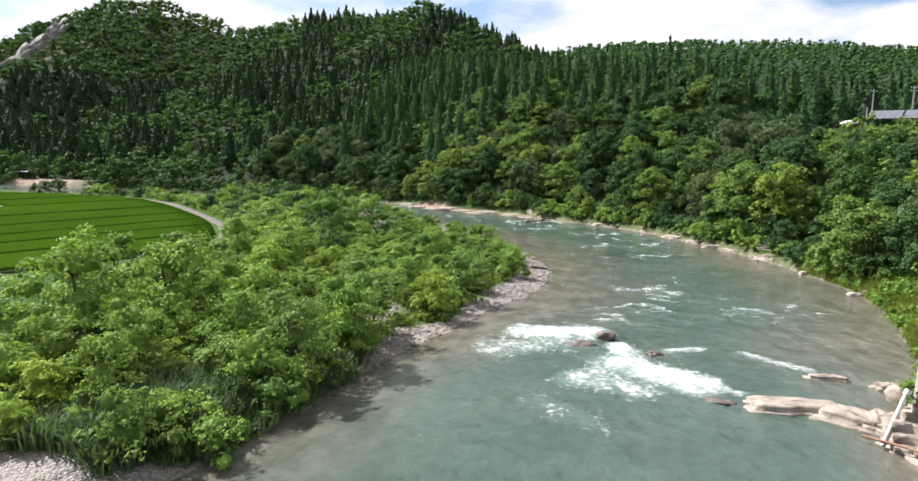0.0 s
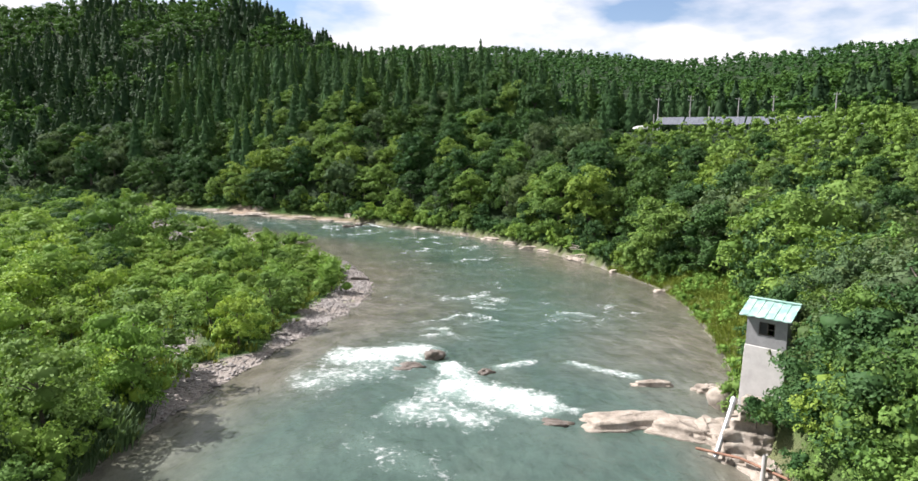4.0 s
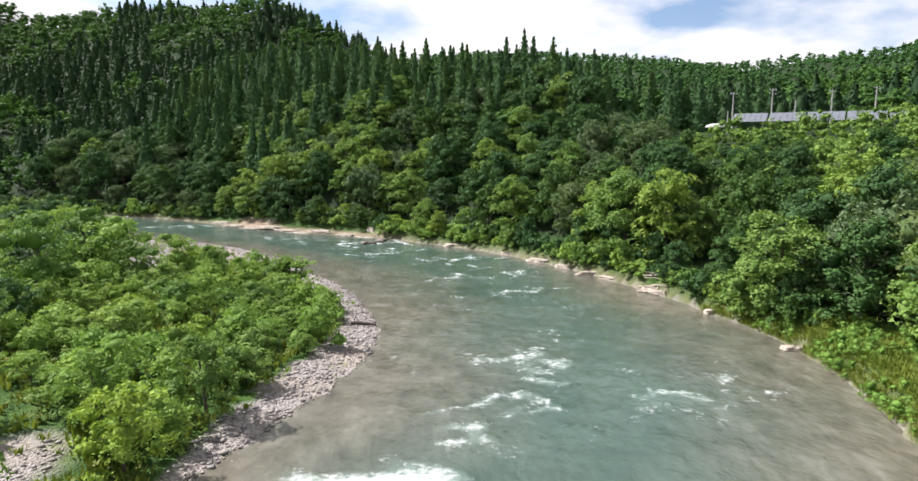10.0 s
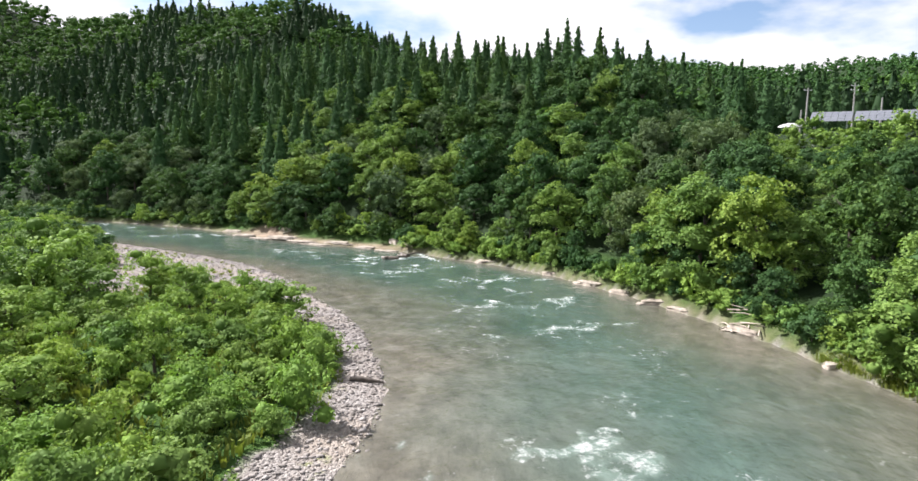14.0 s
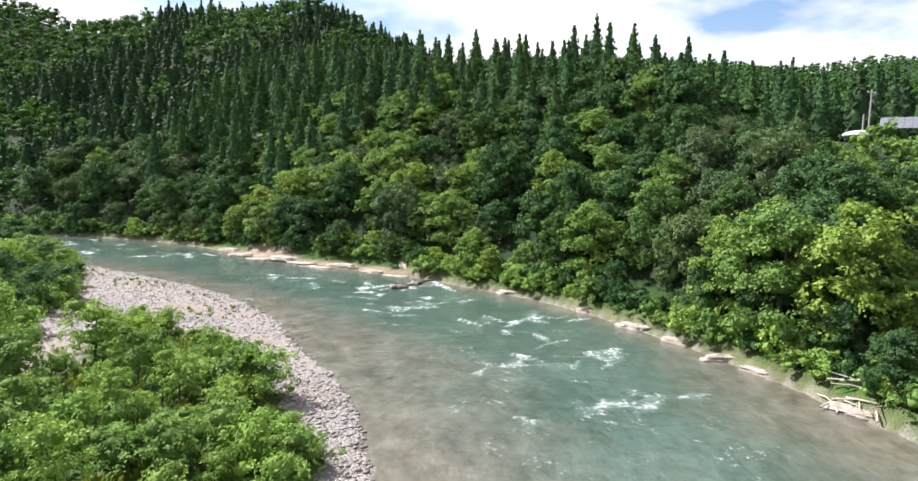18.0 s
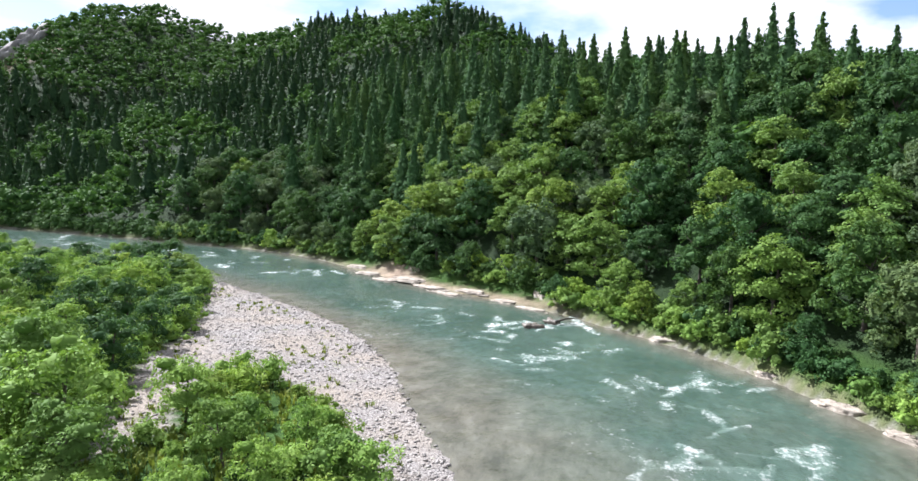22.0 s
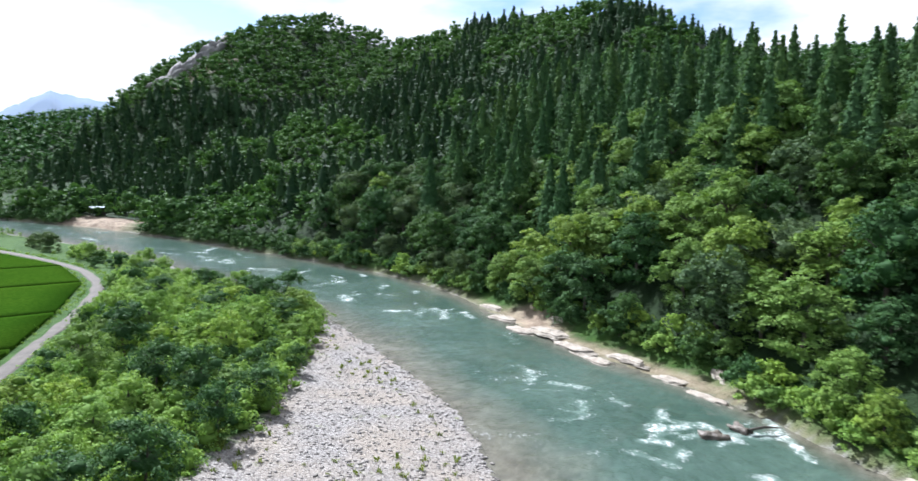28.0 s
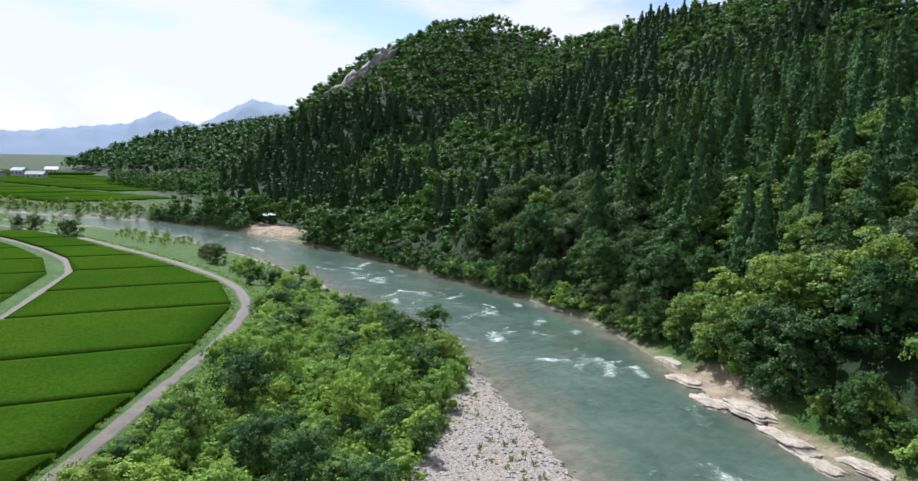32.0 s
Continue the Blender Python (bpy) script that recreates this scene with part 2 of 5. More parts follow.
def rough_material(name, stops, scale, bump=0.6, dist=0.05, rough=0.85, metal=0.0, stretch=None):
    m = Nodes(name)
    n = m.noise(scale, 8.0, 0.68, stretch=stretch)
    big = m.noise(scale * 0.13, 3.0)
    col = m.mix(m.math("MULTIPLY", big, 0.5), m.ramp(n, stops), stops[0][1])
    b = m.add("ShaderNodeBsdfPrincipled", Base_Color=col, Roughness=rough, Metallic=metal, Normal=m.bump(n, bump, dist))
    return m.finish(b.outputs[0])


CONCRETE = rough_material("concrete", [(0.3, (0.346, 0.331, 0.310)), (0.7, (0.490, 0.475, 0.446))], 2.0, 0.3, 0.02)
CONCRETE_DARK = rough_material("weathered_render", [(0.3, (0.166, 0.166, 0.166)), (0.7, (0.274, 0.274, 0.266))], 2.5, 0.3, 0.02)
# The palest stop puts the roof's white glare into the paint colour.
ROOF_GREEN = rough_material("green_roof_paint", [(0.3, (0.115, 0.274, 0.223)), (0.52, (0.288, 0.410, 0.360)), (0.66, (0.475, 0.518, 0.497))], 2.2, 0.2, 0.01, 0.4, stretch=(1, 1, 1))
ROCK = rough_material("river_rock", [(0.3, (0.150, 0.125, 0.098)), (0.5, (0.330, 0.285, 0.230)), (0.72, (0.500, 0.455, 0.390))], 1.4, 1.0, 0.2)
STEEL = rough_material("galvanised_steel", [(0.3, (0.40, 0.41, 0.42)), (0.7, (0.58, 0.59, 0.60))], 3.0, 0.1, 0.01, 0.45, 0.7)
POLE = rough_material("pole_concrete", [(0.3, (0.245, 0.238, 0.224)), (0.7, (0.354, 0.347, 0.333))], 2.0, 0.1, 0.01)
DARK = rough_material("dark_glass", [(0.3, (0.007, 0.007, 0.008)), (0.7, (0.020, 0.020, 0.020))], 2.0, 0.1, 0.01, 0.3)
DRIFT = rough_material("driftwood", [(0.3, (0.034, 0.027, 0.022)), (0.7, (0.129, 0.109, 0.088))], 4.0, 0.6, 0.03)
DIRT = rough_material("track_dirt", [(0.3, (0.042, 0.034, 0.025)), (0.55, (0.078, 0.063, 0.049)), (0.75, (0.113, 0.099, 0.084))], 0.7, 0.5, 0.06)
BUND = rough_material("bund_grass", [(0.3, (0.011, 0.031, 0.007)), (0.7, (0.041, 0.075, 0.017))], 2.0, 0.8, 0.1)
SOLAR = rough_material("solar_glass", [(0.3, (0.082, 0.092, 0.112)), (0.7, (0.122, 0.133, 0.153))], 0.5, 0.05, 0.01, 0.15)
WHITE = rough_material("white_paint", [(0.3, (0.363, 0.363, 0.363)), (0.7, (0.451, 0.451, 0.446))], 1.0, 0.1, 0.01, 0.5)


def rice_material():
    m = Nodes("rice_plants")
    row = m.noise(2.6, 5.0, 0.7)
    col = m.ramp(row, [(0.25, (0.010, 0.031, 0.003)), (0.55, (0.024, 0.057, 0.005)), (0.8, (0.040, 0.077, 0.009))])
    big = m.ramp(m.noise(0.035, 4.0), [(0.35, (0.78, 0.86, 0.8)), (0.65, (1.25, 1.1, 1.0))])
    b = m.add("ShaderNodeBsdfPrincipled", Base_Color=m.mix(1.0, col, big, "MULTIPLY"), Roughness=1.0, Specular_IOR_Level=0.0, Normal=m.bump(row, 0.8, 0.2))
    return m.finish(b.outputs[0])


RICE = rice_material()


# ---- mesh helpers ----
def mesh_np(name, verts, faces, material=None, smooth=False, slots=None):
    """A mesh from arrays; all faces have the same number of corners."""
    verts, faces = np.asarray(verts, np.float32), np.asarray(faces, np.int32)
    me = bpy.data.meshes.new(name)
    n, k = faces.shape
    me.vertices.add(len(verts))
    me.vertices.foreach_set("co", verts.ravel())
    me.loops.add(n * k)
    me.loops.foreach_set("vertex_index", faces.ravel())
    me.polygons.add(n)
    me.polygons.foreach_set("loop_start", np.arange(0, n * k, k, dtype=np.int32))
    if smooth:
        me.polygons.foreach_set("use_smooth", np.ones(n, bool))
    if material:
        me.materials.append(material)
    me.update(calc_edges=True)
    return me


def attribute(me, name, values):
    me.attributes.new(name, "FLOAT", "POINT").data.foreach_set("value", np.asarray(values, np.float32))


def part(name, bm, material, parent=None, label=""):
    """Links a bmesh as one mesh object, under a thing or a part."""
    me = bpy.data.meshes.new(name)
    bm.to_mesh(me)
    bm.free()
    me.materials.append(material)
    ob = new(name, me)
    if parent:
        ob.parent = parent
    return tagged(ob, label)


def part_mesh(name, me, parent=None, label=""):
    ob = new(name, me)
    if parent:
        ob.parent = parent
    return tagged(ob, label)


def box(bm, lo, hi, bevel=0.0):
    r = bmesh.ops.create_cube(bm, size=1.0)
    lo, hi = Vector(lo), Vector(hi)
    for v in r["verts"]:
        v.co = Vector([lo[i] + (v.co[i] + 0.5) * (hi[i] - lo[i]) for i in range(3)])
    if bevel:
        edges = list({e for v in r["verts"] for e in v.link_edges})
        bmesh.ops.bevel(bm, geom=edges, offset=bevel, segments=1, affect="EDGES")
    return bm


def tube_np(points, radii, sides=6):
    """Verts and quads of a tapered tube along points."""
    pts = [Vector(p) for p in points]
    vs, fs = [], []
    for i, (p, r) in enumerate(zip(pts, radii)):
        d = (pts[min(i + 1, len(pts) - 1)] - pts[max(i - 1, 0)]).normalized()
        a = d.orthogonal().normalized()
        b = d.cross(a)
        vs += [p + r * (math.cos(2 * math.pi * k / sides) * a + math.sin(2 * math.pi * k / sides) * b) for k in range(sides)]
    for i in range(len(pts) - 1):
        for k in range(sides):
            k2 = (k + 1) % sides
            fs.append((i * sides + k, i * sides + k2, (i + 1) * sides + k2, (i + 1) * sides + k))
    return np.array(vs), np.array(fs)


def join_np(pieces):
    vs, fs, n = [], [], 0
    for v, f in pieces:
        vs.append(v)
        fs.append(np.asarray(f) + n)
        n += len(v)
    return np.concatenate(vs), np.concatenate(fs)


# ---- the plan ----
LEFT = np.array([(-26, -60), (-23, 0), (-19.2, 13), (-18.4, 21), (-17.4, 28), (-16, 34), (-13.7, 44), (-10.8, 54), (-9.3, 62), (-10.3, 70), (-12.6, 77), (-16.5, 87), (-24.5, 98),
                 (-33, 111), (-42, 119), (-50, 124), (-63, 131), (-74, 137), (-88, 141), (-99, 143), (-139, 152), (-184, 155), (-226, 150), (-259, 142), (-290, 128), (-360, 90), (-520, 20)], float)
RIGHT = np.array([(17, -60), (14, 0), (12.2, 18), (13, 25), (15.2, 31), (18.3, 38), (21, 49), (23, 61), (22.8, 70), (20, 80), (17, 89), (11.5, 101), (5, 112), (-3, 122), (-12, 128.5), (-20, 135),
                  (-29.5, 139.6), (-42, 144.2), (-57, 153.4), (-72, 164.5), (-93, 171), (-131, 174.2), (-157, 176), (-184, 176.5), (-209, 175), (-237, 171), (-266, 161), (-292, 146), (-340, 118), (-500, 45)], float)


def rounded(line, times=3):
    """Cuts the corners of an open line."""
    for _ in range(times):
        q = 0.75 * line[:-1] + 0.25 * line[1:]
        r = 0.25 * line[:-1] + 0.75 * line[1:]
        line = np.concatenate([line[:1], np.stack([q, r], 1).reshape(-1, line.shape[1]), line[-1:]])
    return line


LEFT, RIGHT = rounded(LEFT, 2), rounded(RIGHT, 2)


def distance(line, x, y):
    """How far places are from a line."""
    best = np.full(x.shape, 1e9)
    for (ax, ay), (bx, by) in zip(line[:-1, :2], line[1:, :2]):
        dx, dy = bx - ax, by - ay
        k = np.clip(((x - ax) * dx + (y - ay) * dy) / (dx * dx + dy * dy), 0, 1)
        best = np.minimum(best, (x - ax - k * dx) ** 2 + (y - ay - k * dy) ** 2)
    return np.sqrt(best)


def inside(poly, x, y):
    c = np.zeros(x.shape, bool)
    for (ax, ay), (bx, by) in zip(poly, np.roll(poly, -1, 0)):
        if ay != by:
            c ^= ((ay > y) != (by > y)) & (x < (bx - ax) * (y - ay) / (by - ay) + ax)
    return c


# the green part of the near side: its edge along the gravel, then round behind the track
GREEN = np.concatenate([rounded(np.array([(-40, -60), (-27, -5), (-23.5, 7), (-20.0, 13), (-18.4, 16), (-17.6, 21), (-17.2, 26), (-18.2, 29.5), (-18.6, 32), (-19.3, 36), (-15.8, 41), (-15.4, 50), (-14.2, 60), (-13.2, 66), (-14, 74), (-19, 83), (-22, 87),
                                          (-29, 94), (-34, 98), (-40.5, 99.5), (-40, 94), (-38, 88), (-36, 80), (-38.5, 80), (-43.5, 89), (-49.4, 98), (-54, 110), (-68, 128), (-74, 136), (-84, 139.4), (-100, 142.4), (-139, 151.2), (-184, 154.2), (-226, 149.2), (-259, 141.2), (-360, 88)], float), 2),
                        np.array([(-4000, -400), (-4000, -4000), (-40, -4000)], float)])
RIVER = np.concatenate([LEFT, RIGHT[::-1]])
FAR_SIDE = np.concatenate([RIGHT, [(-4000, -600), (-4000, 6000), (6000, 6000), (6000, -4000), (17, -4000)]])


def smooth(a, b, x):
    k = np.clip((x - a) / (b - a), 0, 1)
    return k * k * (3 - 2 * k)


def waves(x, y, size, seed=0.0):
    """Cheap rolling noise, about -1 to 1."""
    a = np.sin(x / size * 1.7 + 1.3 * np.sin(y / size * 1.1 + seed) + seed) + np.sin(y / size * 1.9 + 1.7 * np.sin(x / size * 0.9 + 2 * seed) + 3 * seed)
    b = np.sin((x + y) / size * 3.1 + 2.0 * np.sin((x - y) / size * 1.3 + seed)) * 0.5 + np.sin((x - y) / size * 4.3 + seed) * 0.35
    return (a + b) / 2.85


# crests of the hills: x, y, height
CRESTS = [
    (np.array([(-345, 262, 2), (-362, 300, 9), (-376, 325, 50), (-372, 350, 88), (-364, 390, 106)], float), 0.85),
    (np.array([(-362, 392, 106), (-345, 420, 112), (-287, 425, 94), (-220, 440, 104), (-160, 412, 94), (-134, 402, 101)], float), 0.56),
    (np.array([(-134, 402, 101), (-112, 420, 76), (-60, 460, 54), (60, 520, 46)], float), 0.62),
    (np.array([(-130, 392, 88), (-112, 330, 54), (-75, 245, 38), (-40, 195, 35), (-8, 170, 31), (16, 158, 27)], float), 0.42),
    (np.array([(-200, 330, 52), (-215, 420, 95)], float), 0.40),
    (np.array([(-345, 420, 97), (-325, 330, 44), (-285, 240, 20)], float), 0.55),
    (np.array([(16, 158, 25), (45, 245, 24), (110, 293, 39), (160, 260, 43), (185, 180, 44), (235, 60, 48)], float), 0.28),
    (np.array([(-560, 1000, 130), (-200, 1080, 168), (0, 1120, 190), (200, 1080, 178), (360, 1040, 160), (700, 900, 185)], float), 0.22),
    (np.array([(-560, 580, 72), (-672, 442, 56), (-711, 359, 40), (-740, 285, 8)], float), 0.34),
]


SCAR = (-353.0, 318.0)


def hills(x, y):
    z = np.full(x.shape, -50.0)
    for line, slope in CRESTS:
        for a, b in zip(line[:-1], line[1:]):
            d = b[:2] - a[:2]
            k = np.clip(((x - a[0]) * d[0] + (y - a[1]) * d[1]) / (d @ d), 0, 1)
            dist = np.hypot(x - a[0] - k * d[0], y - a[1] - k * d[1])
            z = np.maximum(z, a[2] + k * (b[2] - a[2]) - slope * np.sqrt(dist * dist + 100) + slope * 10)
    side = (x + 389) * -0.564 + (y - 334) * -0.826
    z = np.minimum(z, np.where((x < -250) & (x > -540), np.interp(side, (-30, -16, 0, 15, 27, 35, 50, 65, 76, 100), (140, 96, 85, 62, 43, 31, 12, 2, 0, 0)), 999))
    plateau = 20.5 * smooth(0, 1, (x + 0.35 * (y - 120) - 8) / 40) * smooth(420, 250, y) * smooth(20, 70, y + 0.3 * x)
    return np.maximum(z, plateau)


def land(x, y):
    """Height of the ground, and how bare, how rocky and how wooded it is."""
    x, y = np.asarray(x, float), np.asarray(y, float)
    dl, dr = distance(LEFT, x, y), distance(RIGHT, x, y)
    wet, far = inside(RIVER, x, y), inside(FAR_SIDE, x, y)
    n1, n2, n3 = waves(x, y, 9.0, 1.0), waves(x, y, 2.6, 2.0), waves(x, y, 40.0, 3.0)
    near = np.minimum(dl, dr)
    bed = -0.06 - np.minimum(near * np.where(dl < dr, 0.07, 0.16), 1.6) + 0.06 * n2
    bar = 0.03 + 0.055 * np.minimum(dl, 22) + 0.10 * n1 * smooth(0, 6, dl) + 0.04 * n2
    steep = smooth(34, 22, y) * smooth(-70, -40, x)
    shore = bar * (1 - steep) + steep * (0.05 + 1.3 * smooth(0, 3.5, dl) + 0.1 * n1)
    shore = np.minimum(shore, 1.1 + 0.1 * n3)
    shelf = smooth(-68, -58, x) * smooth(-20, -24, x) * (y > 120)
    lip = 0.10 + 1.2 * smooth(0.2, 1.6 + 3.0 * shelf, dr) * (1 - 0.3 * shelf) + 0.25 * n2 * smooth(0, 2, dr) + 2.3 * smooth(28.6, 27.2, y) * smooth(0.6, 1.9, dr + 0.3 * n2) * smooth(4, 10, x)
    rise = np.where(dr < 3, 0, (dr - 3) * (0.64 - 0.30 * smooth(14, 34, x))) * (1 + 0.9 * smooth(-230, -212, x) * smooth(-180, -198, x) * smooth(20, 8, dr))
    rise = rise * (0.25 + 0.75 * smooth(44, 30, y) + 0.75 * smooth(62, 80, y)) ** smooth(18, 6, dr)
    hill = np.minimum(rise, np.maximum(hills(x, y), 0.6) + 0.0)
    soft = smooth(-260, -330, x) * smooth(230, 150, y)
    flank = lip + hill * (1 - soft) + (1.1 * n1 * smooth(4, 20, dr) + 3.5 * n3 * smooth(30, 140, dr)) * (hill > 3)
    z = np.where(wet, bed, np.where(far, flank, shore))
    z = z - 0.35 * smooth(900, 3000, np.hypot(x, y)) * np.abs(z)
    green = inside(GREEN, x + 0.9 * n2, y + 0.9 * n1)
    gap = np.exp(-(((x + 22.6) / 3.0) ** 2 + ((y - 42) / 4.6) ** 2)) + np.exp(-(((x + 24.5) / 4.0) ** 2 + ((y - 9.6) / 2.6) ** 2))
    bare = np.where(wet, 1.0, np.where(far, 0.0, np.where(green, smooth(0.35, 0.7, gap), 1.0)))
    pale = np.exp(-((x + 49) / 9.0) ** 2) + 0.55 * np.exp(-((x + 33) / 7.0) ** 2) + 0.5 * np.exp(-((x + 24) / 6.0) ** 2)
    cut = smooth(-226, -216, x) * smooth(-184, -194, x)
    scar = np.exp(-((((x - SCAR[0]) * -0.2 + (y - SCAR[1]) * 0.98) / 27) ** 4 + (((x - SCAR[0]) * 0.98 + (y - SCAR[1]) * 0.2) / 11) ** 4))
    rock = np.where(far, smooth(1.5 + 3.0 * pale + 11 * cut, 0.7 + 2.0 * pale + 9 * cut, dr + 0.7 * n2 + 1.2 * n1 * np.minimum(pale, 1)) * (0.35 + 0.65 * np.maximum(pale, cut)), 0.0)
    rock = np.maximum(rock, smooth(0.3, 0.6, scar))
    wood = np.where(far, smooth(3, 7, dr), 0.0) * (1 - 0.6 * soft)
    return z, bare, rock, wood


# ---- ground ----
def steps(lo, hi, fine, out_lo, out_hi):
    mid = list(np.arange(lo, hi + 1e-6, fine))
    up, s = [hi], fine
    while up[-1] < out_hi:
        s = min(s * 1.10, 200)
        up.append(up[-1] + s)
    dn, s = [lo], fine
    while dn[-1] > out_lo:
        s = min(s * 1.10, 200)
        dn.append(dn[-1] - s)
    return np.array(dn[:0:-1] + mid + up[1:])


def grid(xs, ys):
    gx, gy = np.meshgrid(xs, ys)
    nx, ny = len(xs), len(ys)
    i = np.arange((ny - 1) * (nx - 1))
    a = (i // (nx - 1)) * nx + i % (nx - 1)
    return gx.ravel(), gy.ravel(), np.stack([a, a + 1, a + nx + 1, a + nx], 1)


gx, gy, gf = grid(steps(-130, 45, 0.9, -4600, 4600), steps(-12, 185, 0.9, -1500, 4600))
gz, g_bare, g_rock, g_wood = land(gx, gy)
ground_me = mesh_np("ground", np.stack([gx, gy, gz], 1), gf, GROUND, smooth=True)
attribute(ground_me, "bare", g_bare)
attribute(ground_me, "rock", g_rock)
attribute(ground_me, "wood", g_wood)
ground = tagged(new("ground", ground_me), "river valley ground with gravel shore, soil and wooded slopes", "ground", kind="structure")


def height(x, y):
    return float(land(np.array([x]), np.array([y]))[0][0])


# ---- river ----
def rapids(x, y):
    """How much white water there is."""
    f = np.zeros(x.shape)
    wob = waves(x, y, 1.7, 2.5)

    def patch(ax, ay, bx, by, width, strength):
        near = np.nonzero((x > min(ax, bx) - 2 * width) & (x < max(ax, bx) + 2 * width) & (y > min(ay, by) - 2 * width) & (y < max(ay, by) + 2 * width))[0]
        d = distance(np.array([(ax, ay), (bx, by)], float), x[near], y[near]) * (1 + 0.35 * wob[near])
        f[near] = np.maximum(f[near], strength * smooth(width * 1.25, width * 0.05, d))

    patch(-8.3, 41, -4.6, 42.6, 3.6, 0.92)
    patch(-10, 36, -6, 39.5, 4.0, 0.60)
    patch(-1.5, 39.5, -0.4, 35.5, 1.7, 0.95)
    patch(-1.2, 35, 3.6, 32.6, 3.1, 0.98)
    patch(-3.5, 31.5, -0.5, 30.5, 3.6, 0.66)
    patch(-6, 27, -2.5, 24, 3.2, 0.42)
    patch(2.2, 39.3, 4.4, 40.6, 1.1, 0.75)
    patch(7.4, 40.4, 11.2, 37.4, 1.0, 0.76)
    patch(4, 32.6, 6.2, 31.4, 0.8, 0.8)
    patch(-18, 133, -14, 126, 0.9, 0.75)
    patch(-63, 149.5, -66, 151, 1.6, 0.60)
    r = random.Random(17)

    def caps(ax, ay, bx, by, wide, count, strength, size):
        """Short broken crests strewn along a stretch."""
        for _ in range(count):
            k, o = r.random(), r.gauss(0, wide)
            n = math.hypot(bx - ax, by - ay)
            x0, y0 = ax + k * (bx - ax) - o * (by - ay) / n, ay + k * (by - ay) + o * (bx - ax) / n
            a = math.atan2(by - ay, bx - ax) + r.gauss(0, 0.5) + (1.57 if r.random() < 0.35 else 0)
            q = size * r.uniform(0.5, 2.2)
            patch(x0, y0, x0 + math.cos(a) * q, y0 + math.sin(a) * q, 0.62 * size * r.uniform(0.6, 1.5), strength * r.uniform(0.75, 1.2))

    caps(-4.5, 49, 2.5, 53.5, 1.6, 12, 0.58, 1.2)
    caps(1, 57, 4, 66, 1.5, 15, 0.60, 1.3)
    caps(8, 50, 16, 58, 1.6, 15, 0.55, 1.1)
    caps(-6, 55, 10, 74, 4.0, 18, 0.48, 0.9)
    caps(-3, 80, 8, 92, 2.6, 21, 0.54, 1.5)
    caps(-9, 92, 2, 100, 2.4, 18, 0.58, 1.6)
    caps(-10, 104, -1, 114, 2.8, 18, 0.54, 1.6)
    caps(-22, 110, -14, 120, 2.2, 15, 0.58, 1.6)
    caps(-26, 121, -19, 129.5, 2.0, 18, 0.62, 1.6)
    caps(-30, 124, -40, 134, 2.8, 12, 0.54, 1.6)
    caps(-58, 147, -70, 153, 2.0, 12, 0.58, 1.8)
    caps(-78, 150, -96, 160, 4.5, 18, 0.55, 2.0)
    caps(-105, 156, -150, 166, 5.0, 24, 0.53, 2.5)
    caps(-170, 165, -230, 162, 5.0, 18, 0.50, 2.9)
    # broad rippled stretches
    caps(-4, 46, 14, 62, 5.0, 12, 0.33, 3.2)
    caps(2, 62, 8, 84, 5.0, 12, 0.31, 3.0)
    caps(-3, 84, -12, 112, 4.0, 14, 0.33, 3.2)
    caps(-22, 118, -60, 146, 4.0, 18, 0.33, 3.2)
    caps(-66, 150, -230, 164, 5.0, 36, 0.33, 4.2)
    return f


def river():
    xs, ys = np.arange(-330, 30, 0.6), np.arange(-14, 180, 0.6)
    x, y, f = grid(xs, ys)
    near = np.minimum(distance(LEFT, x, y), distance(RIGHT, x, y))
    keep = inside(RIVER, x, y) | (near < 2.0)
    f = f[keep[f].all(1)]
    used = np.unique(f)
    index = np.zeros(len(x), np.int64)
    index[used] = np.arange(len(used))
    x, y, f = x[used], y[used], index[f]
    foam = np.maximum(rapids(x, y), 0.11 + 0.10 * waves(x, y, 7.0, 3.3))
    z = 0.03 * waves(x, y, 1.1, 4.0) * (0.3 + foam) + foam ** 1.5 * 0.20 * (waves(x, y, 0.55, 5.0) + 0.8) + 0.02 * waves(x, y, 3.0, 2.0)
    me = mesh_np("river", np.stack([x, y, z], 1), f, WATER, smooth=True)
    dl, dr = distance(LEFT, x, y), distance(RIGHT, x, y)
    attribute(me, "foam", foam)
    attribute(me, "deep", np.clip(np.minimum(dl / (9 + 11 * smooth(30, 50, y) * smooth(125, 100, y)), dr / (5 + 13 * smooth(104, 88, y) * smooth(28, 42, y))) + 0.14 * waves(x, y, 6.0, 1.5), 0, 1))
    return tagged(new("water", me), "shallow green-grey river with white rapids", "river", kind="structure")


river()

# ---- trees ----


